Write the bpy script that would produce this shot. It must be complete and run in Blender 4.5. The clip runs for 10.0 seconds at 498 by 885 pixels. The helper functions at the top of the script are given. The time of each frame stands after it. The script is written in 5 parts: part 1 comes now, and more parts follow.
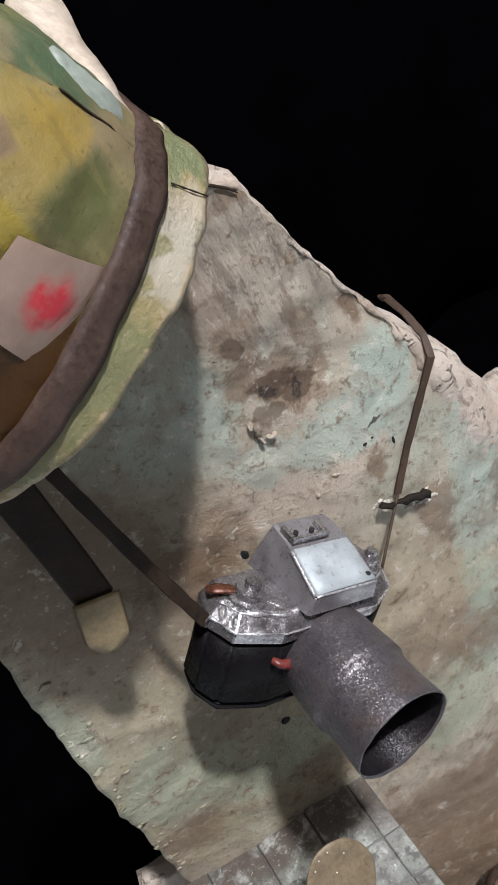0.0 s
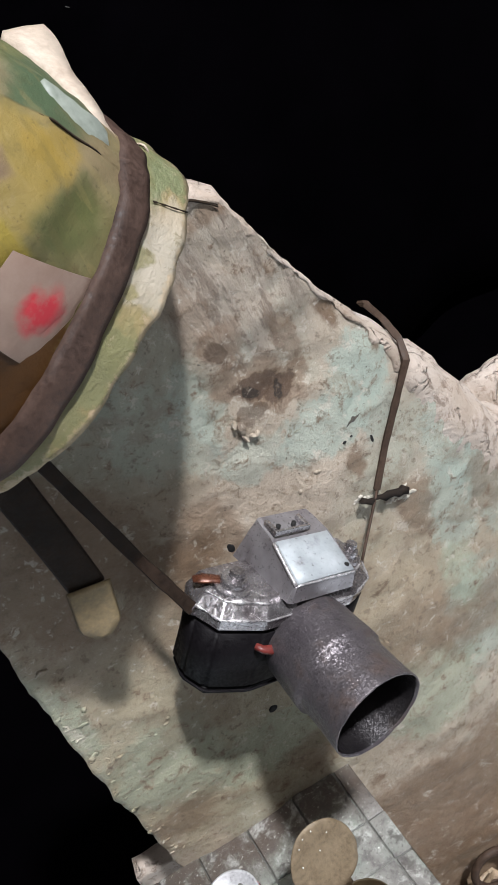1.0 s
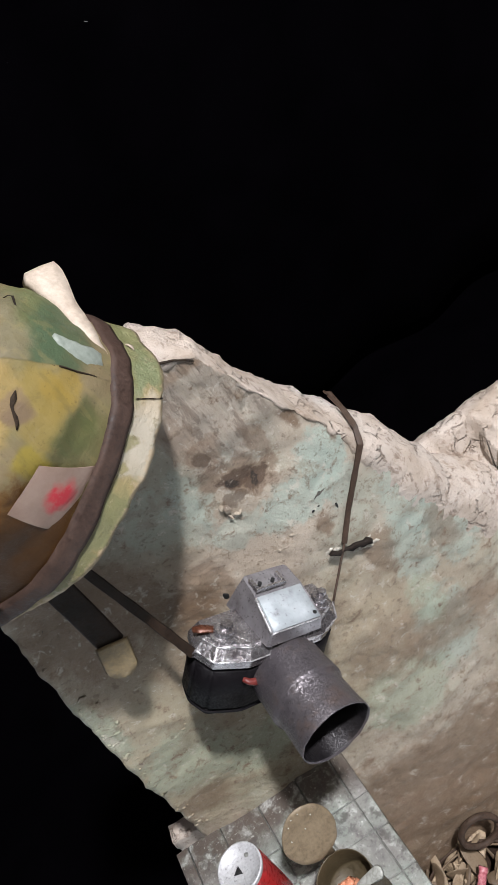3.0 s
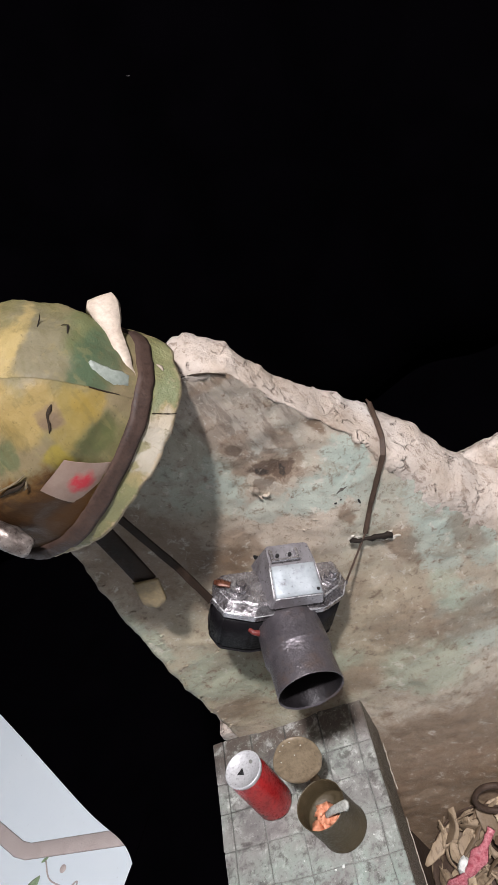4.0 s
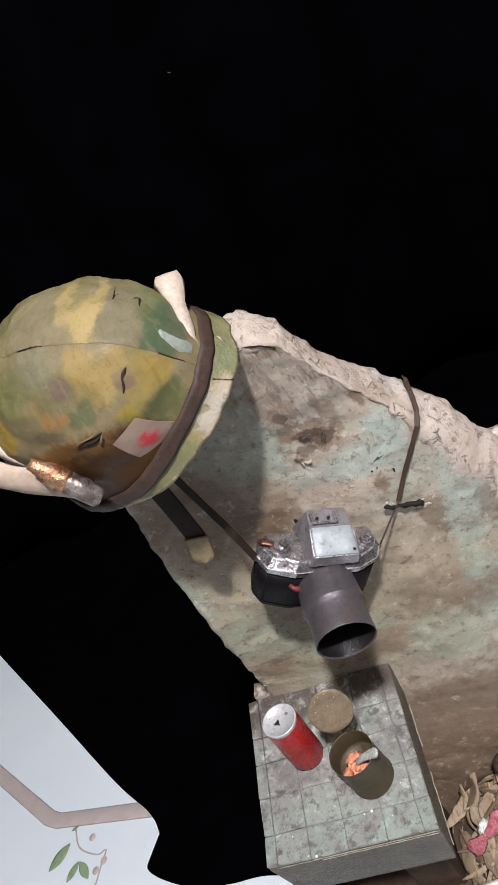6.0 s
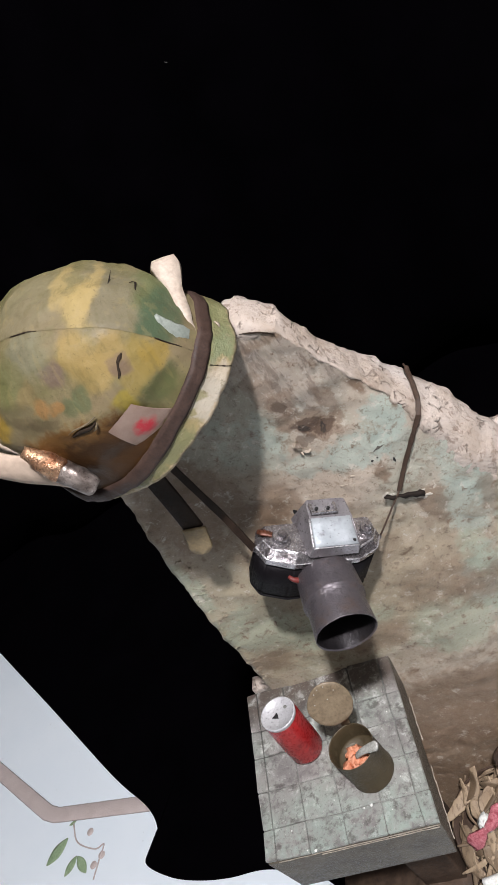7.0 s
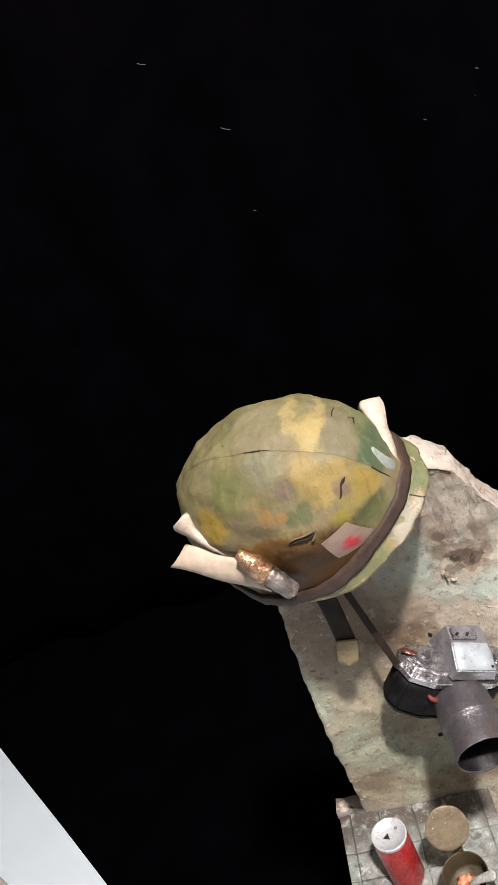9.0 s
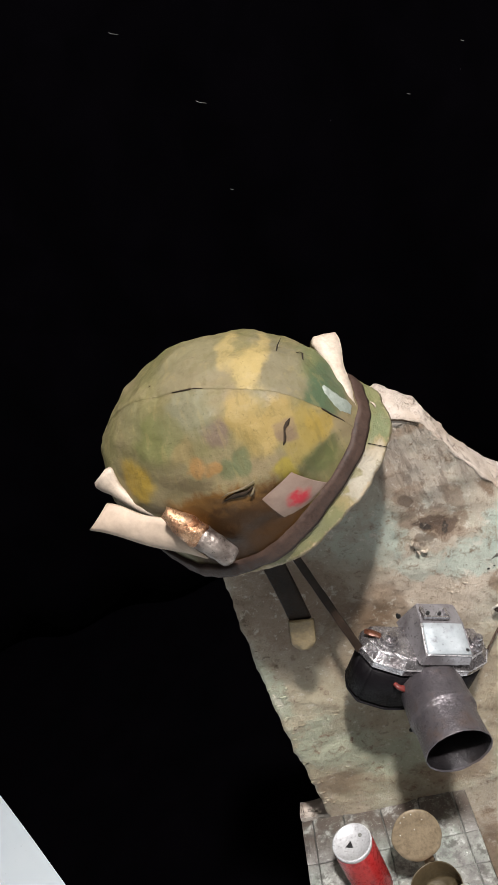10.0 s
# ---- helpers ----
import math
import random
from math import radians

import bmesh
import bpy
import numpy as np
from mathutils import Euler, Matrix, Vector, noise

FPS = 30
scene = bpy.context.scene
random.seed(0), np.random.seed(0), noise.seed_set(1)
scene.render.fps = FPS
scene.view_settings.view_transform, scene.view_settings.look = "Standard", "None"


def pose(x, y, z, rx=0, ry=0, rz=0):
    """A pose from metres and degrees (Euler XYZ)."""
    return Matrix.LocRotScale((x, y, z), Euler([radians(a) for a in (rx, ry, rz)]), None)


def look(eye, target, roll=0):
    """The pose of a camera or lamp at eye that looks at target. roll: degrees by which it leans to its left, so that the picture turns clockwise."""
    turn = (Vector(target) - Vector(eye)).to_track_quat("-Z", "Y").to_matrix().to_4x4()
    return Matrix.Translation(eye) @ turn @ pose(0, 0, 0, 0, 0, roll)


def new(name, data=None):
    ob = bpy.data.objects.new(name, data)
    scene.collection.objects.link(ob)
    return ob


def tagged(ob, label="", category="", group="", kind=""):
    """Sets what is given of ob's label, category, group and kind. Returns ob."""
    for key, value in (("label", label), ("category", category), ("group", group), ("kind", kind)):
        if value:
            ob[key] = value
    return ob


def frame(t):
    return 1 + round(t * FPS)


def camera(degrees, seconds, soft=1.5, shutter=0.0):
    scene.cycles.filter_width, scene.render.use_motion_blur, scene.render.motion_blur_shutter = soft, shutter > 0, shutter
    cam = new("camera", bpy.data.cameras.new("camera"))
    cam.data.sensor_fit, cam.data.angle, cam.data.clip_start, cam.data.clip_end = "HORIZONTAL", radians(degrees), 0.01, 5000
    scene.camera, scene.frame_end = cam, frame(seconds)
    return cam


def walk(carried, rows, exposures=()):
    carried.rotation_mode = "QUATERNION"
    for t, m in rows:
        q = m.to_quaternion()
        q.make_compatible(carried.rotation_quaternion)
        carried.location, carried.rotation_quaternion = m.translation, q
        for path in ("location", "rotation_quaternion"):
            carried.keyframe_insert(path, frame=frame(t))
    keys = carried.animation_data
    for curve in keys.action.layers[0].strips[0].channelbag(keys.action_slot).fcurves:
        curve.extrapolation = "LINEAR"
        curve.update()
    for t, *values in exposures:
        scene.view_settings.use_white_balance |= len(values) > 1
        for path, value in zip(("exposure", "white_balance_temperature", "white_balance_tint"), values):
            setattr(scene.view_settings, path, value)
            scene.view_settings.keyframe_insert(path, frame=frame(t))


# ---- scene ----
cam = camera(36.5, 10.0)
PATH = [
    (0, (0.051, 0.197, 1.535), (0.188, 1.831, 0.39), -28.8),
    (0.5, (0.056, 0.199, 1.528), (0.197, 1.833, 0.383), -29.0),
    (1, (0.057, 0.161, 1.546), (0.2, 1.801, 0.411), -28.9),
    (1.5, (0.052, 0.169, 1.539), (0.204, 1.809, 0.404), -28.7),
    (2, (0.053, 0.159, 1.543), (0.208, 1.801, 0.411), -28.6),
    (2.5, (0.067, 0.157, 1.566), (0.198, 1.794, 0.424), -30.1),
    (2.7, (0.096, 0.128, 1.627), (0.216, 1.751, 0.463), -32.2),
    (3.8, (0.377, -0.036, 1.754), (-0.159, 1.545, 0.653), -36.2),
    (4, (0.395, -0.023, 1.764), (-0.187, 1.548, 0.672), -36.5),
    (4.5, (0.365, -0.098, 1.815), (-0.287, 1.469, 0.758), -36.6),
    (5, (0.376, -0.161, 1.838), (-0.274, 1.414, 0.792), -36.6),
    (5.5, (0.384, -0.13, 1.818), (-0.257, 1.443, 0.761), -36.4),
    (7, (0.372, -0.103, 1.785), (-0.268, 1.455, 0.707), -36.5),
    (7.5, (0.377, -0.103, 1.78), (-0.254, 1.459, 0.702), -36.4),
    (8, (0.338, -0.126, 1.815), (-0.282, 1.455, 0.758), -35.5),
    (8.5, (0.265, -0.137, 1.863), (-0.329, 1.449, 0.799), -34.5),
    (9, (0.193, -0.209, 1.952), (-0.323, 1.529, 1.108), -27.8),
    (9.5, (0.191, -0.151, 1.855), (-0.305, 1.597, 1.018), -26.7),
    (10, (0.191, -0.118, 1.813), (-0.299, 1.627, 0.967), -27.2),
]
walk(cam, [(t, look(eye, target, roll)) for t, eye, target, roll in PATH],
     [(0.0, -0.10, 6200, 10), (0.7, -0.08, 6200, 10), (1.0, 0.01, 6200, 10), (1.5, -0.04, 6200, 10), (2.7, -0.03, 6200, 10), (3.8, -0.05, 6350, 14), (8.4, -0.08, 6350, 14), (9.0, 0.28, 6700, 12), (9.5, 0.28, 6700, 12), (10.0, 0.12, 6600, 10)])

# ---- world, lamp, exposure ----
world = bpy.data.worlds.new("world")
scene.world = world
world.use_nodes = True
world.node_tree.nodes["Background"].inputs[0].default_value = (0.02, 0.022, 0.025, 1)
world.node_tree.nodes["Background"].inputs[1].default_value = 0.1

LAMP = Vector((1.70, -1.615, 5.825))
lamp_data = bpy.data.lights.new("hall_lamp", "POINT")
lamp_data.shadow_soft_size = 0.15
lamp_data.energy, lamp_data.color = 2120.0, (1.0, 0.985, 0.985)
lamp = new("hall_lamp", lamp_data)
lamp.location = LAMP


# ---- mesh helpers ----
def thing(name, at, label, category, group="", kind=""):
    """An empty at the base of a thing."""
    ob = new(name)
    ob.location = at
    ob.empty_display_size = 0.02
    return tagged(ob, label, category, group, kind)


def origin_of(ob):
    v = Vector((0, 0, 0))
    while ob:
        v += ob.location
        ob = ob.parent
    return v


def part(name, bm, material, parent=None, label="", smooth=True):
    """One mesh object from a bmesh in world places, under a thing or a part."""
    shift = origin_of(parent) if parent else Vector((0, 0, 0))
    if shift.length > 0:
        bmesh.ops.translate(bm, verts=bm.verts, vec=-shift)
    bmesh.ops.recalc_face_normals(bm, faces=bm.faces)
    for f in bm.faces:
        f.smooth = smooth
    me = bpy.data.meshes.new(name)
    bm.to_mesh(me)
    bm.free()
    me.materials.append(material)
    ob = new(name, me)
    ob.parent = parent
    if label:
        ob["label"] = label
    return ob


def setting(name, bm, material, label, category="", smooth=True, kind="structure"):
    return tagged(part(name, bm, material, None, label, smooth), label, category or name.split("_")[0], kind=kind)


def rough_up(bm, amp, scale, axis=None, seed=0.0):
    for v in bm.verts:
        p = v.co * scale + Vector((seed, seed * 1.7, -seed))
        n = noise.noise_vector(p) + 0.5 * noise.noise_vector(p * 2.3)
        if axis:
            v.co += Vector(axis) * n.x * amp
        else:
            v.co += n * amp


def block(x0, x1, y0, y1, z0, z1, bevel=0.0, seg=2):
    bm = bmesh.new()
    bmesh.ops.create_cube(bm, size=1)
    for v in bm.verts:
        v.co = Vector((x0 + (v.co.x + 0.5) * (x1 - x0), y0 + (v.co.y + 0.5) * (y1 - y0), z0 + (v.co.z + 0.5) * (z1 - z0)))
    if bevel:
        bmesh.ops.bevel(bm, geom=bm.edges[:], offset=bevel, segments=seg, affect="EDGES", profile=0.6)
    return bm


def turned(profile, m=Matrix.Identity(4), segs=48, wobble=0.0, closed=False):
    """A lathe shape: (radius, height) pairs about the local z of m."""
    bm = bmesh.new()
    rings = []
    for r, h in profile:
        ring = []
        for i in range(segs):
            a = 2 * math.pi * i / segs
            k = 1 + wobble * noise.noise(Vector((math.cos(a) * 1.5, math.sin(a) * 1.5, h * 30)))
            ring.append(bm.verts.new(m @ Vector((r * k * math.cos(a), r * k * math.sin(a), h))))
        rings.append(ring)
    for a, b in zip(rings, rings[1:]):
        for i in range(segs):
            bm.faces.new((a[i], a[(i + 1) % segs], b[(i + 1) % segs], b[i]))
    if closed:
        bm.faces.new(rings[0][::-1])
        bm.faces.new(rings[-1])
    return bm


def curve_through(points, n=8):
    """A smooth line through the points."""
    p = [Vector(q) for q in points]
    p = [2 * p[0] - p[1]] + p + [2 * p[-1] - p[-2]]
    out = []
    for i in range(1, len(p) - 2):
        for k in range(n):
            t = k / n
            out.append(0.5 * (2 * p[i] + (p[i + 1] - p[i - 1]) * t + (2 * p[i - 1] - 5 * p[i] + 4 * p[i + 1] - p[i + 2]) * t * t
                              + (3 * p[i] - p[i - 1] - 3 * p[i + 1] + p[i + 2]) * t ** 3))
    return out + [p[-2]]


def ribbon(line, width, thick, face, wave=0.0):
    """A flat band along a line; face: the way its broad side looks, one vector or one for each point; width may be a list."""
    bm = bmesh.new()
    rings = []
    for i, q in enumerate(line):
        t = (line[min(i + 1, len(line) - 1)] - line[max(i - 1, 0)]).normalized()
        f = Vector(face[i] if isinstance(face, list) else face)
        f = (f - t * f.dot(t)).normalized()
        s = t.cross(f)
        w = (width[i] if isinstance(width, list) else width) / 2
        w *= 1 + wave * noise.noise(q * 90)
        h = thick / 2
        rings.append([bm.verts.new(q + s * a * w + f * b * h) for a, b in ((-1, -1), (-0.85, 1), (0, 1.15), (0.85, 1), (1, -1))])
    for a, b in zip(rings, rings[1:]):
        for i in range(5):
            bm.faces.new((a[i], a[(i + 1) % 5], b[(i + 1) % 5], b[i]))
    bm.faces.new(rings[0])
    bm.faces.new(rings[-1][::-1])
    return bm


def rod(line, radius, segs=10):
    bm = bmesh.new()
    rings = []
    for i, q in enumerate(line):
        t = (line[min(i + 1, len(line) - 1)] - line[max(i - 1, 0)]).normalized()
        a = t.orthogonal().normalized() if not rings else (side - t * side.dot(t)).normalized()
        side = a
        b = t.cross(a)
        r = radius[i] if isinstance(radius, list) else radius
        rings.append([bm.verts.new(q + r * (math.cos(k) * a + math.sin(k) * b)) for k in [2 * math.pi * j / segs for j in range(segs)]])
    for a, b in zip(rings, rings[1:]):
        for i in range(segs):
            bm.faces.new((a[i], a[(i + 1) % segs], b[(i + 1) % segs], b[i]))
    bm.faces.new(rings[0])
    bm.faces.new(rings[-1][::-1])
    return bm


def lump(at, size, seed=0.0, level=2, rough=0.35):
    bm = bmesh.new()
    bmesh.ops.create_icosphere(bm, subdivisions=level, radius=1)
    for v in bm.verts:
        k = 1 + rough * noise.noise(v.co * 1.4 + Vector((seed, 2 * seed, 0)))
        v.co = Vector(at) + Vector((v.co.x * size[0], v.co.y * size[1], v.co.z * size[2])) * k
    return bm


def sheet(fn, nu, nv, thick=0.0, away=(0, 1, 0)):
    """A sheet of fn(u, v), with a second side set off by thick along away."""
    bm = bmesh.new()
    off = Vector(away) * thick
    grids = []
    for o in ([Vector((0, 0, 0))] if not thick else [Vector((0, 0, 0)), off]):
        grids.append([[bm.verts.new(Vector(fn(i / nu, j / nv)) + o) for j in range(nv + 1)] for i in range(nu + 1)])
    for g in grids:
        for i in range(nu):
            for j in range(nv):
                bm.faces.new((g[i][j], g[i + 1][j], g[i + 1][j + 1], g[i][j + 1]))
    if thick:
        a, b = grids
        for i in range(nu):
            for j in (0, nv):
                bm.faces.new((a[i][j], a[i + 1][j], b[i + 1][j], b[i][j]))
        for j in range(nv):
            for i in (0, nu):
                bm.faces.new((a[i][j], a[i][j + 1], b[i][j + 1], b[i][j]))
    return bm


def join(*bms):
    out = bmesh.new()
    for b in bms:
        me = bpy.data.meshes.new("tmp")
        b.to_mesh(me)
        b.free()
        out.from_mesh(me)
        bpy.data.meshes.remove(me)
    return out


# ---- materials ----
class Nodes:
    def __init__(self, name):
        self.mat = bpy.data.materials.new(name)
        self.mat.use_nodes = True
        self.tree = self.mat.node_tree
        self.shader = self.tree.nodes["Principled BSDF"]
        self.place = self.tree.nodes.new("ShaderNodeNewGeometry").outputs["Position"]

    def link(self, a, b):
        self.tree.links.new(a, b)

    def noise(self, scale, detail=5, rough=0.6, distort=0.0, vector=None):
        n = self.tree.nodes.new("ShaderNodeTexNoise")
        n.inputs["Scale"].default_value, n.inputs["Detail"].default_value = scale, detail
        n.inputs["Roughness"].default_value, n.inputs["Distortion"].default_value = rough, distort
        self.link(vector or self.place, n.inputs["Vector"])
        return n.outputs["Fac"]

    def ramp(self, fac, stops):
        n = self.tree.nodes.new("ShaderNodeValToRGB")
        e = n.color_ramp.elements
        while len(e) < len(stops):
            e.new(0.5)
        for k, (at, col) in zip(e, stops):
            k.position = at
            k.color = (*col, 1) if len(col) == 3 else col
        self.link(fac, n.inputs["Fac"])
        return n.outputs["Color"]

    def mix(self, fac, a, b, mode="MIX"):
        n = self.tree.nodes.new("ShaderNodeMix")
        n.data_type, n.blend_type = "RGBA", mode
        for value, at in ((fac, 0), (a, 6), (b, 7)):
            if isinstance(value, (int, float)):
                n.inputs[at].default_value = value
            elif isinstance(value, tuple):
                n.inputs[at].default_value = (*value, 1)
            else:
                self.link(value, n.inputs[at])
        return n.outputs[2]

    def math(self, op, a, b=0.0, c=0.0):
        n = self.tree.nodes.new("ShaderNodeMath")
        n.operation = op
        for value, at in ((a, 0), (b, 1), (c, 2)):
            if isinstance(value, (int, float)):
                n.inputs[at].default_value = value
            else:
                self.link(value, n.inputs[at])
        return n.outputs[0]

    def span(self, value, a, b, c=0.0, d=1.0):
        n = self.tree.nodes.new("ShaderNodeMapRange")
        n.interpolation_type = "SMOOTHSTEP"
        for k, v in zip((1, 2, 3, 4), (a, b, c, d)):
            n.inputs[k].default_value = v
        self.link(value, n.inputs[0])
        return n.outputs[0]

    def warped(self, scale, amount):
        n = self.tree.nodes.new("ShaderNodeTexNoise")
        n.inputs["Scale"].default_value, n.inputs["Detail"].default_value = scale, 4
        self.link(self.place, n.inputs["Vector"])
        s = self.tree.nodes.new("ShaderNodeVectorMath")
        s.operation = "MULTIPLY_ADD"
        self.link(n.outputs["Color"], s.inputs[0])
        s.inputs[1].default_value = (amount,) * 3
        self.link(self.place, s.inputs[2])
        o = self.tree.nodes.new("ShaderNodeVectorMath")
        o.operation = "SUBTRACT"
        self.link(s.outputs[0], o.inputs[0])
        o.inputs[1].default_value = (amount / 2,) * 3
        return o.outputs[0]

    def spot(self, vector, at, size, soft=0.5):
        """1 inside an uneven patch round a place; size may differ by axis."""
        sub = self.tree.nodes.new("ShaderNodeVectorMath")
        sub.operation = "SUBTRACT"
        self.link(vector, sub.inputs[0])
        sub.inputs[1].default_value = at
        mul = self.tree.nodes.new("ShaderNodeVectorMath")
        mul.operation = "DIVIDE"
        self.link(sub.outputs[0], mul.inputs[0])
        mul.inputs[1].default_value = size if isinstance(size, tuple) else (size,) * 3
        ln = self.tree.nodes.new("ShaderNodeVectorMath")
        ln.operation = "LENGTH"
        self.link(mul.outputs[0], ln.inputs[0])
        return self.span(ln.outputs["Value"], 1.0, 1.0 - soft)

    def ragged(self, vector, at, size, grain, k=0.9, edge=0.10):
        """1 inside a patch whose edge is torn by the grain."""
        size = tuple(1.5 * v for v in size)
        s = self.math("ADD", self.spot(vector, at, size, 1.0), self.math("MULTIPLY_ADD", grain, k, -0.5 * k))
        return self.span(s, 0.35 - edge, 0.35 + edge)

    def along(self, axis, origin):
        """Distance from a plane through the origin, along its normal."""
        n = self.tree.nodes.new("ShaderNodeVectorMath")
        n.operation = "DOT_PRODUCT"
        self.link(self.place, n.inputs[0])
        n.inputs[1].default_value = axis
        return self.math("SUBTRACT", n.outputs["Value"], sum(a * b for a, b in zip(axis, origin)))

    def drawn(self, factors, turn=0.0):
        """Places stretched along one way of the slab's face, for brush marks."""
        m = self.tree.nodes.new("ShaderNodeMapping")
        m.inputs["Rotation"].default_value = (0, radians(turn), 0)
        m.inputs["Scale"].default_value = factors
        self.link(self.place, m.inputs["Vector"])
        return m.outputs[0]

    def bump(self, height, strength, distance=0.002):
        n = self.tree.nodes.new("ShaderNodeBump")
        n.inputs["Strength"].default_value, n.inputs["Distance"].default_value = strength, distance
        self.link(height, n.inputs["Height"])
        last = self.shader.inputs["Normal"]
        if last.is_linked:
            self.link(last.links[0].from_socket, n.inputs["Normal"])
        self.link(n.outputs[0], last)

    def done(self, colour, rough=0.7, metal=0.0, spec=0.5):
        s = self.shader
        for value, key in ((colour, "Base Color"), (rough, "Roughness"), (metal, "Metallic"), (spec, "Specular IOR Level")):
            if isinstance(value, tuple):
                s.inputs[key].default_value = (*value, 1)
            elif isinstance(value, (int, float)):
                s.inputs[key].default_value = value
            else:
                self.link(value, s.inputs[key])
        return self.mat


def plain(name, a, b, scale=30, rough=0.6, metal=0.0, bump=0.3, fine=250, spec=0.5, spread=0.15):
    """Two mottled tones with fine relief."""
    n = Nodes(name)
    big, small = n.noise(scale), n.noise(fine, 4)
    col = n.ramp(big, [(0.3, a), (0.7, b)])
    col = n.mix(0.35, col, n.ramp(small, [(0.3, tuple(c * 0.55 for c in a)), (0.7, tuple(min(1, c * 1.3) for c in b))]))
    n.bump(small, bump, 0.0012)
    n.bump(big, bump * 0.6, 0.003)
    return n.done(col, n.span(small, 0.3, 0.7, max(0.02, rough - spread), min(1, rough + spread)), metal, spec)


def slab_paint():
    n = Nodes("weathered_paint")
    w, w2, w3 = n.warped(16, 0.06), n.warped(45, 0.03), n.warped(110, 0.014)
    big, mid, small, grit = n.noise(6, 8, 0.62, 0.1), n.noise(24, 9, 0.68, 0.1), n.noise(95, 8, 0.72), n.noise(420, 4, 0.75)
    fleck, speck, patchy = n.noise(55, 9, 0.7, 0.0, w3), n.noise(230, 3, 0.6), n.noise(38, 8, 0.68, 0.0, w2)
    brush = n.noise(70, 6, 0.65, 0.0, n.drawn((1.0, 1.0, 0.22), 12))
    col = n.ramp(big, [(0.30, (0.20, 0.165, 0.115)), (0.43, (0.285, 0.245, 0.185)), (0.52, (0.345, 0.30, 0.24)), (0.60, (0.31, 0.30, 0.24)), (0.74, (0.33, 0.345, 0.29))])

    def coat(at, size, k, colour, grain, amount=0.9, edge=0.12, vector=None):
        return n.mix(n.math("MULTIPLY", n.ragged(vector or w2, at, size, grain, amount, edge), k), col, colour)
    # olive and beige coats
    for at, size, k, colour in (((-0.05, 0.69, 0.90), (0.26, 0.2, 0.20), 0.6, (0.26, 0.235, 0.15)), ((0.20, 0.69, 0.88), (0.17, 0.2, 0.15), 0.6, (0.285, 0.235, 0.165)), ((0.10, 0.69, 1.13), (0.11, 0.2, 0.06), 0.7, (0.40, 0.345, 0.28)),
                                ((-0.09, 0.69, 1.12), (0.10, 0.2, 0.16), 0.6, (0.245, 0.215, 0.15)), ((0.02, 0.69, 1.30), (0.09, 0.2, 0.10), 0.6, (0.25, 0.255, 0.20)), ((0.27, 0.71, 1.00), (0.07, 0.2, 0.08), 0.5, (0.33, 0.315, 0.25))):
        col = coat(at, size, k, colour, patchy, 1.2, 0.3, w)
    # pale green paint that has come off in pieces
    for at, size, k in (((0.219, 0.70, 1.185), (0.034, 0.2, 0.040), 0.9), ((0.172, 0.69, 1.152), (0.055, 0.2, 0.034), 0.85), ((0.285, 0.70, 1.06), (0.042, 0.2, 0.085), 0.7), ((0.215, 0.70, 1.15), (0.03, 0.2, 0.05), 0.6),
                        ((0.080, 0.69, 1.24), (0.018, 0.2, 0.055), 0.55), ((0.32, 0.72, 0.97), (0.05, 0.2, 0.09), 0.75), ((0.135, 0.69, 1.262), (0.012, 0.2, 0.02), 0.5), ((0.255, 0.70, 0.97), (0.04, 0.2, 0.07), 0.7), ((0.245, 0.70, 0.80), (0.05, 0.2, 0.10), 0.7), ((0.066, 0.69, 1.215), (0.020, 0.2, 0.050), 0.5), ((0.10, 0.69, 1.165), (0.035, 0.2, 0.022), 0.6), ((0.03, 0.68, 1.25), (0.035, 0.2, 0.06), 0.4)):
        col = coat(at, size, 0.9 * k, (0.30, 0.358, 0.312), fleck, 1.3, 0.16)
    for at, size in (((-0.13, 0.69, 0.90), (0.07, 0.2, 0.07)), ((-0.02, 0.69, 0.82), (0.10, 0.2, 0.05)), ((-0.172, 0.69, 1.05), (0.022, 0.2, 0.09)), ((0.15, 0.69, 0.74), (0.08, 0.2, 0.08)), ((0.00, 0.69, 0.96), (0.04, 0.2, 0.05)), ((0.24, 0.70, 0.87), (0.03, 0.2, 0.06))):
        col = coat(at, size, 0.6, (0.262, 0.305, 0.23), patchy, 1.3, 0.2)
    # bare crusty plaster near the top
    bare = n.math("MULTIPLY", n.ragged(w, (0.150, 0.69, 1.325), (0.075, 0.2, 0.085), patchy, 0.8, 0.2), n.span(brush, 0.38, 0.52, 0.35, 1.0))
    col = n.mix(n.math("MULTIPLY", bare, 0.85), col, (0.30, 0.262, 0.218))
    crust = n.ragged(w, (0.145, 0.69, 1.33), (0.085, 0.2, 0.085), patchy, 0.6, 0.25)
    col = n.mix(n.math("MULTIPLY", crust, n.span(brush, 0.52, 0.60, 0.0, 0.7)), col, (0.135, 0.105, 0.080))
    col = n.mix(n.math("MULTIPLY", crust, n.span(brush, 0.44, 0.35, 0.0, 0.45)), col, (0.40, 0.365, 0.315))
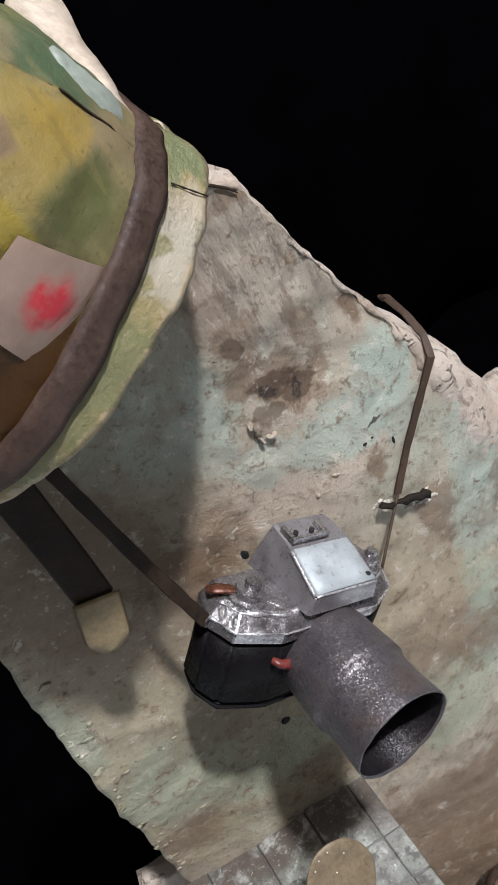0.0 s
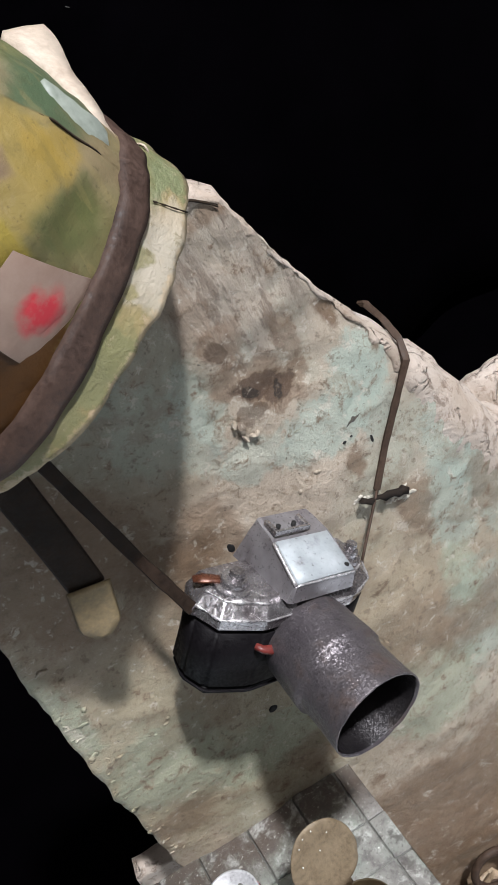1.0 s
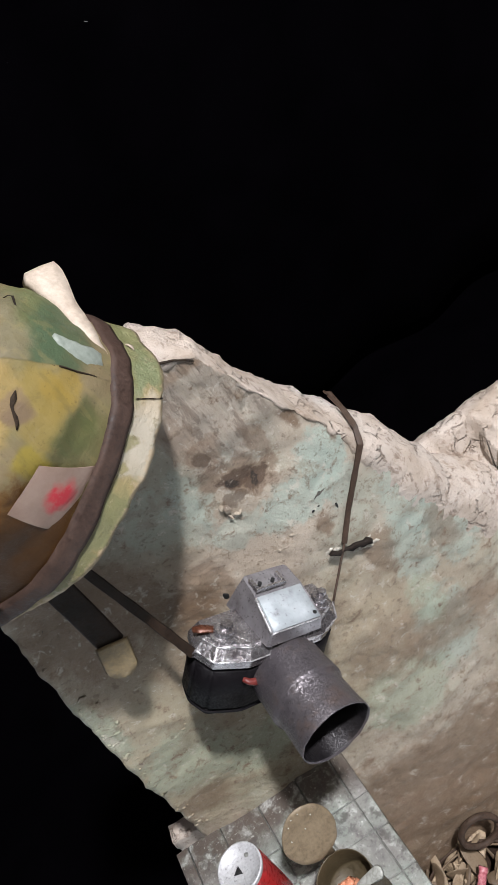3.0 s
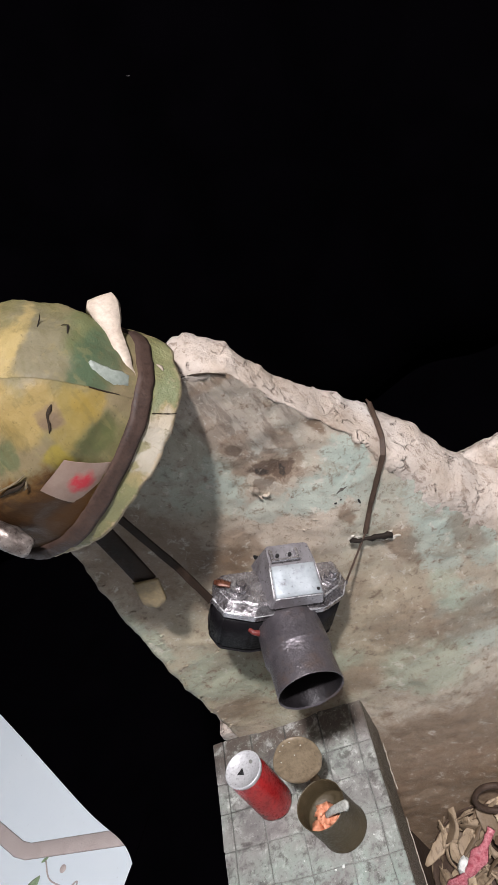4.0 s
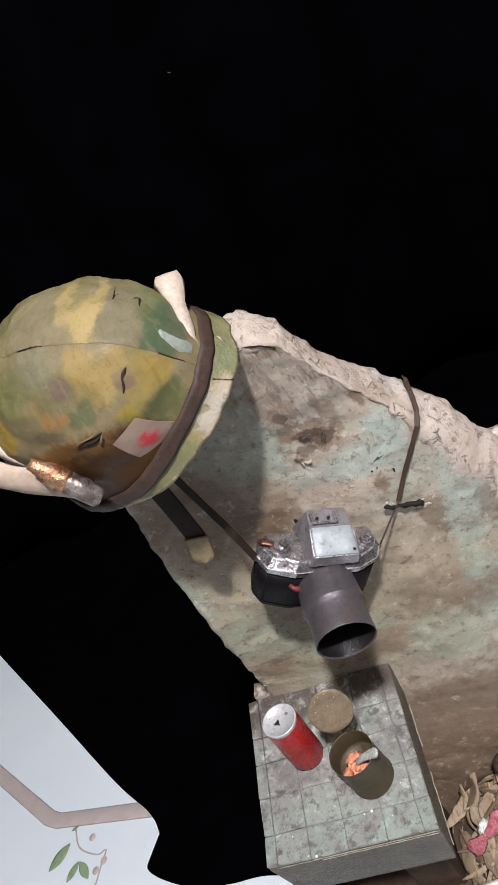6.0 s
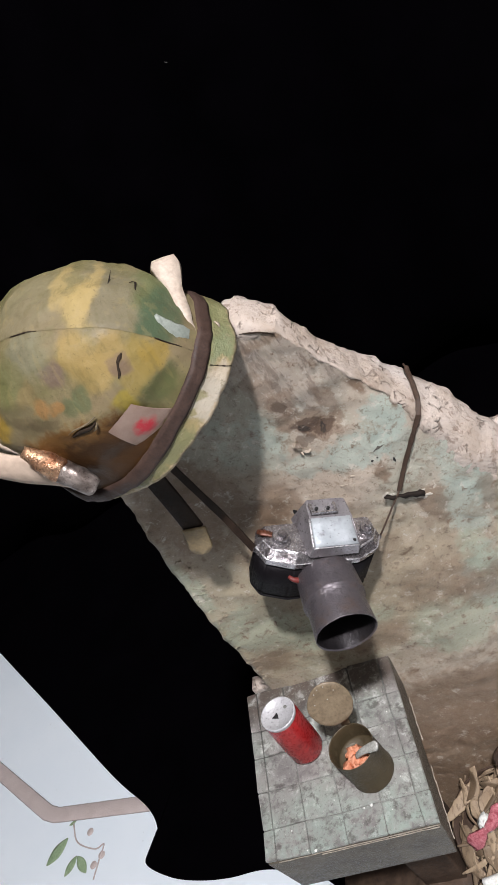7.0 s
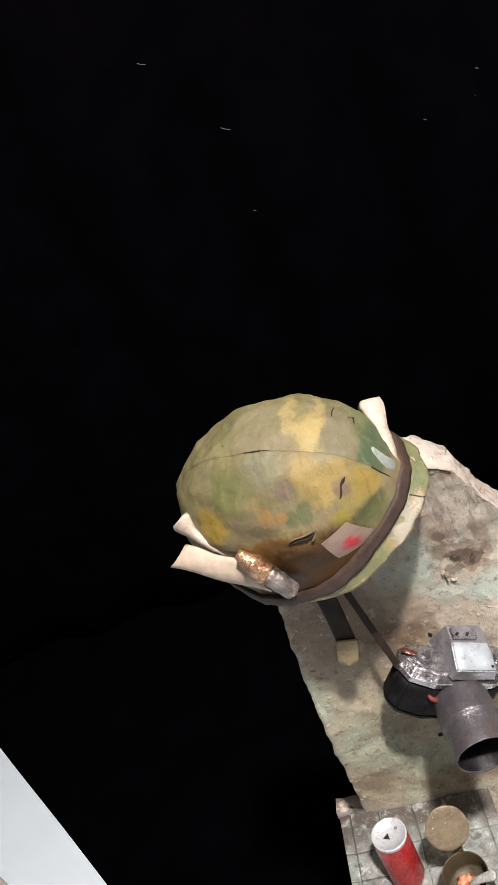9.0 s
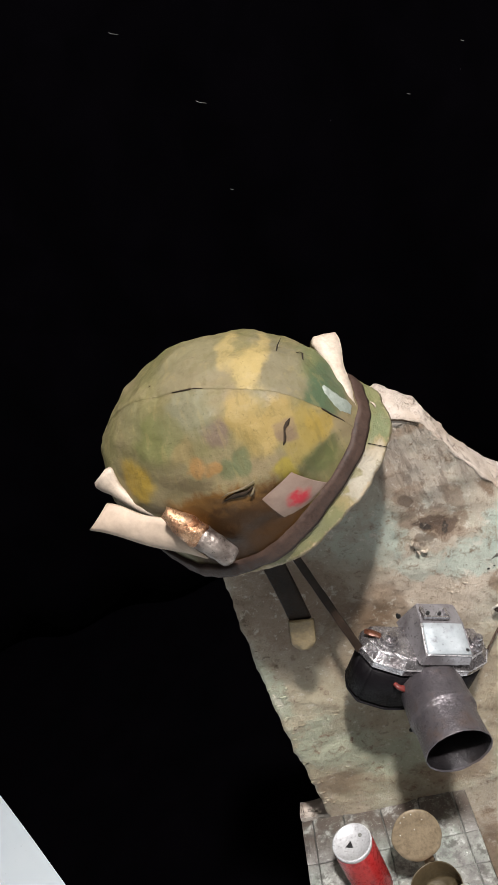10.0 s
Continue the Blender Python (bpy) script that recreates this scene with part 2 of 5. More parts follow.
    # wide, thin weathered brown, helmet shade painted in too, then rust at its heart
    for at, size, k in (((0.035, 0.69, 1.12), (0.03, 0.2, 0.05), 0.6), ((-0.055, 0.69, 1.06), (0.045, 0.2, 0.05), 0.5), ((-0.10, 0.69, 1.20), (0.065, 0.2, 0.11), 0.7), ((-0.055, 0.69, 1.18), (0.055, 0.2, 0.08), 0.75), ((-0.02, 0.69, 1.10), (0.03, 0.2, 0.04), 0.7), ((-0.12, 0.69, 1.10), (0.05, 0.2, 0.06), 0.35), ((-0.08, 0.69, 0.93), (0.05, 0.2, 0.04), 0.4),
                        ((0.005, 0.69, 1.105), (0.028, 0.2, 0.028), 0.8), ((0.222, 0.69, 1.00), (0.020, 0.2, 0.045), 0.7), ((0.16, 0.69, 0.84), (0.08, 0.2, 0.06), 0.45), ((0.10, 0.69, 0.98), (0.05, 0.2, 0.05), 0.35), ((0.183, 0.69, 1.098), (0.012, 0.2, 0.020), 0.8),
                        ((-0.16, 0.69, 0.80), (0.05, 0.2, 0.03), 0.6), ((0.03, 0.69, 0.77), (0.07, 0.2, 0.04), 0.6), ((0.10, 0.69, 0.49), (0.35, 0.2, 0.145), 0.85), ((0.10, 0.69, 0.2), (0.6, 0.2, 0.3), 0.9), ((0.30, 0.72, 0.97), (0.02, 0.2, 0.05), 0.6),
                        ((0.26, 0.71, 0.80), (0.10, 0.2, 0.05), 0.6), ((0.16, 0.69, 1.375), (0.05, 0.2, 0.012), 0.7), ((0.212, 0.70, 1.248), (0.013, 0.2, 0.014), 0.9), ((0.245, 0.70, 1.205), (0.008, 0.2, 0.018), 0.8)):
        col = coat(at, size, k, (0.15, 0.10, 0.062), patchy, 1.3, 0.25, w)
    for at, size, k in (((0.118, 0.69, 1.275), (0.020, 0.2, 0.030), 0.75), ((0.125, 0.69, 1.238), (0.034, 0.2, 0.026), 0.9), ((0.150, 0.69, 1.215), (0.034, 0.2, 0.024), 0.9), ((0.105, 0.69, 1.315), (0.016, 0.2, 0.035), 0.6), ((0.170, 0.69, 1.250), (0.014, 0.2, 0.028), 0.7)):
        col = coat(at, size, k * 0.7, (0.165, 0.108, 0.068), fleck, 1.9, 0.16)
    for at, size, k in (((0.128, 0.69, 1.230), (0.022, 0.2, 0.014), 0.85), ((0.150, 0.69, 1.212), (0.020, 0.2, 0.014), 0.85), ((0.112, 0.69, 1.270), (0.008, 0.2, 0.016), 0.7), ((0.116, 0.69, 1.205), (0.016, 0.2, 0.010), 0.6)):
        col = coat(at, size, k, (0.070, 0.042, 0.026), fleck, 1.8, 0.14)
    for at, size in (((0.124, 0.69, 1.226), (0.0075, 0.2, 0.006)), ((0.147, 0.69, 1.211), (0.005, 0.2, 0.011)), ((0.193, 0.70, 1.141), (0.010, 0.2, 0.0016)), ((0.101, 0.69, 1.187), (0.003, 0.2, 0.006))):
        col = coat(at, size, 0.9, (0.022, 0.015, 0.011), small, 0.8, 0.12)
    # scuffs, flakes and specks all over
    col = n.mix(n.span(mid, 0.53, 0.64, 0.0, 0.45), col, (0.195, 0.145, 0.098))
    col = n.mix(n.span(fleck, 0.56, 0.63, 0.0, 0.45), col, (0.165, 0.122, 0.083))
    col = n.mix(n.span(fleck, 0.42, 0.36, 0.0, 0.55), col, (0.46, 0.43, 0.37))
    col = n.mix(n.span(small, 0.56, 0.64, 0.0, 0.6), col, (0.125, 0.095, 0.068))
    col = n.mix(n.span(small, 0.42, 0.34, 0.0, 0.6), col, (0.50, 0.475, 0.42))
    col = n.mix(n.span(grit, 0.58, 0.70, 0.0, 0.35), col, (0.10, 0.08, 0.06))
    col = n.mix(n.span(speck, 0.70, 0.74, 0.0, 0.8), col, (0.05, 0.04, 0.03))
    col = n.mix(1.0, col, (1.30, 1.26, 1.24), "MULTIPLY")
    n.bump(big, 0.25, 0.010)
    n.bump(mid, 0.5, 0.005)
    n.bump(fleck, 0.8, 0.0032)
    n.bump(small, 0.8, 0.0022)
    n.bump(n.math("MULTIPLY", brush, crust), 1.0, 0.0055)
    n.bump(grit, 0.7, 0.0010)
    return n.done(col, n.span(small, 0.35, 0.65, 0.24, 0.62), 0.0, 0.5)


def rim_plaster():
    n = Nodes("raw_plaster")
    w = n.warped(24, 0.06)
    big, mid, small, grit = n.noise(12, 6, 0.6), n.noise(60, 8, 0.7), n.noise(170, 6, 0.7), n.noise(420, 3)
    col = n.ramp(big, [(0.3, (0.40, 0.32, 0.25)), (0.5, (0.52, 0.44, 0.375)), (0.72, (0.58, 0.53, 0.48))])
    crack = n.tree.nodes.new("ShaderNodeTexVoronoi")
    crack.feature = "DISTANCE_TO_EDGE"
    crack.inputs["Scale"].default_value = 38
    n.link(w, crack.inputs["Vector"])
    line = n.math("MULTIPLY", n.span(crack.outputs["Distance"], 0.09, 0.01), n.span(n.noise(34, 4), 0.53, 0.62))
    col = n.mix(n.span(mid, 0.53, 0.68, 0.0, 0.6), col, (0.25, 0.18, 0.13))
    col = n.mix(n.span(small, 0.58, 0.70, 0.0, 0.6), col, (0.15, 0.105, 0.075))
    col = n.mix(n.math("MULTIPLY", line, 0.35), col, (0.14, 0.095, 0.07))
    col = n.mix(n.span(n.noise(95, 8, 0.72, 0.4, n.drawn((1.0, 1.0, 0.45), 35)), 0.55, 0.63, 0.0, 0.65), col, (0.19, 0.135, 0.10))
    n.bump(mid, 0.7, 0.006)
    n.bump(small, 0.7, 0.0025)
    n.bump(n.math("SUBTRACT", 1.0, line), 0.8, 0.004)
    n.bump(grit, 0.4, 0.001)
    return n.done(col, 0.85, 0.0, 0.3)


def camo_cloth():
    n = Nodes("painted_camouflage")
    w = n.warped(30, 0.035)
    big, mid, small, streak = n.noise(12, 5, 0.6, 0.4), n.noise(45, 6, 0.65), n.noise(260, 4), n.noise(80, 7, 0.68, 0.3)
    fold = n.along((0.312, 0.830, 0.462), (-0.037, 0.658, 1.427))
    above, below = n.span(fold, -0.0128, -0.0112), n.span(fold, -0.0112, -0.0128)
    col = n.ramp(big, [(0.34, (0.114, 0.116, 0.055)), (0.45, (0.146, 0.142, 0.072)), (0.54, (0.162, 0.150, 0.086)), (0.64, (0.178, 0.154, 0.094)), (0.74, (0.142, 0.142, 0.075))])
    yellow, ochre, green, teal, grey, brown, dark = (0.262, 0.208, 0.080), (0.222, 0.180, 0.054), (0.082, 0.098, 0.040), (0.056, 0.094, 0.055), (0.150, 0.146, 0.102), (0.115, 0.062, 0.018), (0.050, 0.024, 0.0065)
    def blob(at, r, tone, k, side):
        return (at, (r, 0.06, r), tone, k, side)
    cream, purple, tan = (0.315, 0.265, 0.120), (0.135, 0.105, 0.088), (0.175, 0.145, 0.070)
    patches = (blob((-0.030, 0.60, 1.572), 0.045, (0.165, 0.16, 0.105), 0.7, above), blob((0.070, 0.59, 1.531), 0.036, grey, 0.9, above), blob((0.052, 0.62, 1.560), 0.022, grey, 0.7, above),
               blob((0.089, 0.627, 1.515), 0.022, (0.095, 0.125, 0.055), 0.9, above), blob((0.095, 0.588, 1.496), 0.026, teal, 0.98, above), blob((0.084, 0.575, 1.500), 0.016, teal, 0.9, above),
               blob((0.026, 0.574, 1.551), 0.019, cream, 0.98, above), blob((0.034, 0.588, 1.551), 0.014, cream, 0.95, above), blob((0.009, 0.610, 1.569), 0.011, cream, 0.75, above), blob((0.045, 0.608, 1.553), 0.010, cream, 0.8, above),
               blob((0.012, 0.537, 1.522), 0.022, yellow, 0.95, below), blob((0.023, 0.529, 1.502), 0.021, yellow, 0.98, below), blob((0.042, 0.540, 1.510), 0.020, yellow, 0.98, below), blob((0.066, 0.544, 1.487), 0.020, ochre, 0.95, below),
               blob((0.078, 0.552, 1.478), 0.016, (0.24, 0.185, 0.045), 0.9, below), blob((0.050, 0.536, 1.470), 0.015, ochre, 0.8, below), blob((0.066, 0.541, 1.449), 0.018, green, 0.98, below), blob((0.078, 0.547, 1.452), 0.012, green, 0.8, below),
               blob((0.030, 0.522, 1.458), 0.013, (0.235, 0.20, 0.03), 0.9, below), blob((0.043, 0.531, 1.489), 0.009, (0.13, 0.10, 0.062), 0.8, below), blob((-0.019, 0.533, 1.522), 0.015, purple, 0.95, below), blob((-0.037, 0.553, 1.545), 0.024, (0.155, 0.165, 0.115), 0.9, below),
               blob((-0.003, 0.519, 1.487), 0.014, (0.085, 0.11, 0.058), 0.95, below), blob((-0.022, 0.519, 1.487), 0.012, (0.085, 0.11, 0.058), 0.9, below), blob((-0.051, 0.524, 1.497), 0.010, (0.25, 0.145, 0.055), 0.9, below), blob((-0.036, 0.520, 1.490), 0.008, (0.25, 0.145, 0.055), 0.85, below),
               blob((-0.092, 0.557, 1.531), 0.026, (0.105, 0.122, 0.048), 0.85, below), blob((-0.066, 0.545, 1.530), 0.016, (0.12, 0.13, 0.065), 0.7, below), blob((-0.128, 0.554, 1.487), 0.024, (0.27, 0.195, 0.028), 0.95, below), blob((-0.062, 0.535, 1.514), 0.014, tan, 0.8, below),
               blob((-0.112, 0.588, 1.548), 0.020, (0.14, 0.14, 0.08), 0.7, below))
    for at, size, tone, k, side in patches:
        mask = n.math("MULTIPLY", n.ragged(w, at, size, streak, 0.45, 0.30), n.math("MULTIPLY", side, 0.86 * k))
        col = n.mix(mask, col, tone)
    # vertical strokes of a wide dry brush
    stroke = n.noise(120, 6, 0.6, 0.0, n.drawn((1.0, 0.5, 0.16), 4))
    col = n.mix(n.span(stroke, 0.53, 0.64, 0.0, 0.30), col, (0.105, 0.098, 0.045))
    col = n.mix(n.span(stroke, 0.45, 0.36, 0.0, 0.22), col, (0.25, 0.215, 0.10))
    # dry brush marks and dirt
    col = n.mix(n.span(streak, 0.56, 0.68, 0.0, 0.22), col, (0.23, 0.205, 0.12))
    col = n.mix(n.span(streak, 0.44, 0.34, 0.0, 0.22), col, (0.075, 0.07, 0.035))
    col = n.mix(n.span(small, 0.60, 0.72, 0.0, 0.4), col, (0.05, 0.045, 0.025))
    for at, size, tone, k in (((-0.045, 0.52, 1.436), (0.080, 0.09, 0.034), brown, 0.98), ((-0.012, 0.52, 1.416), (0.066, 0.11, 0.036), dark, 0.97), ((-0.050, 0.53, 1.400), (0.075, 0.11, 0.040), dark, 0.97), ((-0.045, 0.53, 1.375), (0.090, 0.11, 0.055), dark, 0.97), ((-0.058, 0.521, 1.478), (0.020, 0.05, 0.010), (0.075, 0.062, 0.036), 0.5), ((-0.083, 0.53, 1.486), (0.018, 0.05, 0.009), (0.075, 0.062, 0.036), 0.4)):
        col = n.mix(n.math("MULTIPLY", n.ragged(w, at, size, streak, 0.9, 0.2), n.math("MULTIPLY", below, k)), col, tone)
    # the rubbed rim of the slot
    col = n.mix(n.math("MULTIPLY", n.ragged(w, (0.045, 0.534, 1.493), (0.011, 0.06, 0.015), mid, 0.8, 0.2), 0.6), col, (0.15, 0.115, 0.085))
    n.bump(mid, 0.45, 0.004)
    n.bump(streak, 0.35, 0.002)
    n.bump(small, 0.35, 0.0008)
    n.bump(above, 0.4, 0.0016)
    col = n.mix(1.0, col, (1.03, 0.92, 0.84), "MULTIPLY")
    return n.done(col, n.span(mid, 0.3, 0.7, 0.40, 0.68), 0.0, 0.2)


def brim_cloth():
    n = Nodes("painted_brim")
    w2 = n.warped(70, 0.02)
    mid, small, patchy = n.noise(60, 7, 0.68), n.noise(260, 5), n.noise(110, 7, 0.7, 0.0, w2)
    col = n.ramp(mid, [(0.36, (0.11, 0.115, 0.042)), (0.47, (0.18, 0.165, 0.068)), (0.56, (0.25, 0.195, 0.09)), (0.66, (0.30, 0.25, 0.155))])
    for at, r, tone, k in (((0.126, 0.630, 1.438), 0.032, (0.165, 0.180, 0.085), 0.85), ((0.122, 0.600, 1.428), 0.014, (0.150, 0.178, 0.092), 0.9), ((0.118, 0.588, 1.418), 0.009, (0.30, 0.235, 0.10), 0.8),
                           ((0.108, 0.572, 1.412), 0.017, (0.40, 0.36, 0.28), 0.9), ((0.096, 0.560, 1.406), 0.017, (0.37, 0.35, 0.285), 0.9), ((0.082, 0.549, 1.398), 0.015, (0.39, 0.365, 0.295), 0.85), ((0.066, 0.541, 1.388), 0.010, (0.30, 0.25, 0.12), 0.8),
                           ((0.050, 0.536, 1.382), 0.016, (0.158, 0.164, 0.075), 0.9), ((0.030, 0.532, 1.378), 0.016, (0.165, 0.170, 0.082), 0.9), ((0.088, 0.553, 1.412), 0.006, (0.22, 0.21, 0.10), 0.8), ((0.075, 0.545, 1.402), 0.005, (0.23, 0.21, 0.09), 0.8), ((0.008, 0.531, 1.372), 0.014, (0.155, 0.158, 0.075), 0.85), ((-0.020, 0.534, 1.364), 0.018, (0.16, 0.165, 0.072), 0.8)):
        col = n.mix(n.math("MULTIPLY", n.ragged(w2, at, (r, 0.06, r), patchy, 1.0, 0.3), k), col, tone)
    col = n.mix(n.span(patchy, 0.60, 0.68, 0.0, 0.4), col, (0.13, 0.10, 0.055))
    col = n.mix(n.span(patchy, 0.40, 0.33, 0.0, 0.5), col, (0.38, 0.33, 0.24))
    edge = n.math("ADD", n.along((-0.2623, -0.3110, 0.9136), (-0.0474, 0.6421, 1.4499)), n.math("MULTIPLY_ADD", patchy, 0.022, -0.011))
    col = n.mix(n.span(edge, -0.0605, -0.0640, 0.0, 0.6), col, (0.42, 0.34, 0.23))
    col = n.mix(1.0, col, (1.06, 1.0, 0.97), "MULTIPLY")
    n.bump(mid, 0.7, 0.004)
    n.bump(patchy, 0.7, 0.002)
    n.bump(small, 0.4, 0.001)
    return n.done(col, n.span(patchy, 0.35, 0.65, 0.35, 0.65))


def camera_metal(name, a, b, rough, chip, metal=1.0, relief=0.6):
    n = Nodes(name)
    mid, small, grit = n.noise(55, 6, 0.6, 0.2), n.noise(240, 5, 0.65), n.noise(700, 2)
    col = n.ramp(mid, [(0.35, a), (0.65, b)])
    col = n.mix(n.span(n.noise(28, 6, 0.65), 0.54, 0.66, 0.0, 0.55), col, tuple(0.45 * v * k for v, k in zip(a, (1.12, 0.98, 1.0))))
    col = n.mix(n.span(small, 0.60, 0.70, 0.0, chip), col, (0.10, 0.085, 0.08))
    n.bump(mid, 0.5 * relief, 0.003)
    n.bump(small, relief, 0.0012)
    n.bump(grit, 0.5 * relief, 0.0004)
    return n.done(col, n.span(small, 0.3, 0.7, max(0.05, rough - 0.12), rough + 0.15), metal)


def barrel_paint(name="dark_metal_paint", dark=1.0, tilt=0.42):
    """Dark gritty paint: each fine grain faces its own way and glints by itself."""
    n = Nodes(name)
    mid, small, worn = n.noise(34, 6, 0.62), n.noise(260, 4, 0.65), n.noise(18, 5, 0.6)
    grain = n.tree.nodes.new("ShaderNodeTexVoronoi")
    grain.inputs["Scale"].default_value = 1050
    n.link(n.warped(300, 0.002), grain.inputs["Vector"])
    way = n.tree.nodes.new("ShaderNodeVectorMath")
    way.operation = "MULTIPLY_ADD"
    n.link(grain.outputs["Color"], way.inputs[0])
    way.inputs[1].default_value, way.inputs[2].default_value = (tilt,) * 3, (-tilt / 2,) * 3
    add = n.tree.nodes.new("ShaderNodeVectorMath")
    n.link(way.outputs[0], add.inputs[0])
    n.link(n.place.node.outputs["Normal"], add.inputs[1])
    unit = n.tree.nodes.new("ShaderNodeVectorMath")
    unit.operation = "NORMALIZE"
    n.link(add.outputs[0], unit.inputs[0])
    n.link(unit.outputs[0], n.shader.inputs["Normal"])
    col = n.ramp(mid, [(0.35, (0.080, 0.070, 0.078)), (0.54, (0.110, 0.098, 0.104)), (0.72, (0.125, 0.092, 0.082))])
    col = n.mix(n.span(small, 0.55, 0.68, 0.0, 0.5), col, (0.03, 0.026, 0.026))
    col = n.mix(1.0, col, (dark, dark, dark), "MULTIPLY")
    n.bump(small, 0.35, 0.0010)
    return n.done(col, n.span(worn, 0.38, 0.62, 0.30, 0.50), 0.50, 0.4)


def card_paper():
    n = Nodes("card_with_red_mark")
    w = n.warped(90, 0.014)
    mid, small = n.noise(60), n.noise(300)
    col = n.ramp(mid, [(0.35, (0.235, 0.155, 0.118)), (0.65, (0.29, 0.205, 0.16))])
    red = n.math("MULTIPLY", n.spot(w, (0.0305, 0.527, 1.4245), (0.0165, 0.05, 0.0145), 0.6), n.span(n.noise(140, 3), 0.3, 0.55, 0.55, 1.0))
    col = n.mix(red, col, (0.46, 0.022, 0.035))
    n.bump(small, 0.25, 0.0006)
    return n.done(col, 0.7)


def tile_stone():
    n = Nodes("worn_stone_tile")
    info = n.tree.nodes.new("ShaderNodeObjectInfo").outputs["Random"]
    w = n.warped(50, 0.02)
    big, mid, small, blot = n.noise(14, 6), n.noise(48, 8, 0.7), n.noise(240, 5, 0.7), n.noise(42, 8, 0.68, 0.0, w)
    col = n.ramp(big, [(0.3, (0.18, 0.16, 0.155)), (0.47, (0.27, 0.26, 0.24)), (0.6, (0.28, 0.31, 0.27)), (0.75, (0.34, 0.35, 0.325))])
    col = n.mix(n.math("MULTIPLY", info, 0.5), col, (0.19, 0.20, 0.18))
    col = n.mix(n.span(blot, 0.50, 0.68, 0.0, 0.7), col, (0.095, 0.082, 0.085))
    col = n.mix(n.math("MULTIPLY", n.span(blot, 0.47, 0.34, 0.0, 0.8), n.span(mid, 0.35, 0.55)), col, (0.54, 0.545, 0.51))
    # brown back tiles, deepened so the colour carries the lens's shadow by the slab
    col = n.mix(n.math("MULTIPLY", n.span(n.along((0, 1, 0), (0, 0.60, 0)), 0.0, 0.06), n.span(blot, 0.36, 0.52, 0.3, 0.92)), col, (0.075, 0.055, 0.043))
    col = n.mix(n.math("MULTIPLY", n.span(n.along((0, 1, 0), (0, 0.50, 0)), 0.0, -0.10), n.span(blot, 0.42, 0.58, 0.55, 0.05)), col, (0.235, 0.305, 0.262))
    col = n.mix(n.span(mid, 0.52, 0.63, 0.0, 0.7), col, (0.07, 0.06, 0.055))
    col = n.mix(n.span(small, 0.56, 0.66, 0.0, 0.6), col, (0.07, 0.06, 0.055))
    col = n.mix(n.span(small, 0.42, 0.34, 0.0, 0.6), col, (0.54, 0.54, 0.50))
    n.bump(mid, 0.5, 0.004)
    n.bump(small, 0.7, 0.0015)
    return n.done(col, n.span(small, 0.3, 0.7, 0.2, 0.55))


def husk_leaf():
    n = Nodes("dry_husk")
    info = n.tree.nodes.new("ShaderNodeObjectInfo").outputs["Random"]
    mid, small, fibre = n.noise(70, 6, 0.65), n.noise(260, 4, 0.7), n.noise(150, 5, 0.65, 0.0, n.drawn((1.0, 0.25, 0.4), 20))
    col = n.mix(info, (0.10, 0.066, 0.038), (0.40, 0.30, 0.195))
    col = n.mix(n.span(mid, 0.52, 0.66, 0.0, 0.7), col, (0.10, 0.065, 0.038))
    col = n.mix(n.span(fibre, 0.52, 0.64, 0.0, 0.6), col, (0.13, 0.085, 0.05))
    n.bump(fibre, 0.8, 0.002)
    n.bump(small, 0.5, 0.001)
    return n.done(col, n.span(small, 0.3, 0.7, 0.4, 0.8))


def black_cloth():
    n = Nodes("black_cloth")
    big, weave = n.noise(5), n.noise(500, 2)
    col = n.ramp(big, [(0.3, (0.0004, 0.0003, 0.0006)), (0.7, (0.0010, 0.0007, 0.0013))])
    n.bump(weave, 0.3, 0.0006)
    return n.done(col, 1.0, 0.0, 0.02)


def white_floor():
    n = Nodes("glazed_white_tile")
    big, small = n.noise(3), n.noise(60, 5)
    col = n.ramp(big, [(0.3, (0.79, 0.87, 0.92)), (0.7, (0.83, 0.90, 0.94))])
    col = n.mix(n.span(small, 0.64, 0.75, 0.0, 0.25), col, (0.35, 0.36, 0.36))
    n.bump(big, 0.05, 0.004)
    return n.done(col, 0.25)


M_SLAB, M_RIM, M_CAMO, M_BRIM = slab_paint(), rim_plaster(), camo_cloth(), brim_cloth()
M_SILVER = camera_metal("silver_paint", (0.205, 0.188, 0.197), (0.30, 0.285, 0.296), 0.36, 0.6, 0.6, 0.12)
M_FOIL = camera_metal("crumpled_silver", (0.21, 0.19, 0.196), (0.44, 0.42, 0.43), 0.22, 0.8, 0.85, 0.45)
M_PLATE = camera_metal("pale_silver_plate", (0.35, 0.38, 0.40), (0.45, 0.48, 0.50), 0.66, 0.7, 0.30, 0.12)
# pale metal for the rods that stand in for edge highlights
M_GLINT = camera_metal("pale_glint_metal", (0.44, 0.42, 0.43), (0.66, 0.64, 0.65), 0.30, 0.7, 0.70, 0.8)
M_CHIPPED = plain("white_plaster_chip", (0.42, 0.38, 0.32), (0.60, 0.56, 0.49), 90, 0.8, 0, 0.6, 300)
M_BARREL, M_CARD, M_TILE = barrel_paint(), card_paper(), tile_stone()
M_LEATHER = plain("black_leatherette", (0.0028, 0.0022, 0.003), (0.0065, 0.0054, 0.0065), 50, 0.55, 0, 0.4, 320, 0.12)
M_STRAP = plain("brown_strap", (0.030, 0.019, 0.013), (0.075, 0.048, 0.034), 60, 0.6, 0, 0.5, 300, 0.2)
# strap leather with the helmet's shadow put into its colour
M_STRAP_SHADED = plain("shaded_brown_leather", (0.009, 0.005, 0.003), (0.026, 0.015, 0.009), 60, 0.65, 0, 0.5, 300, 0.2)
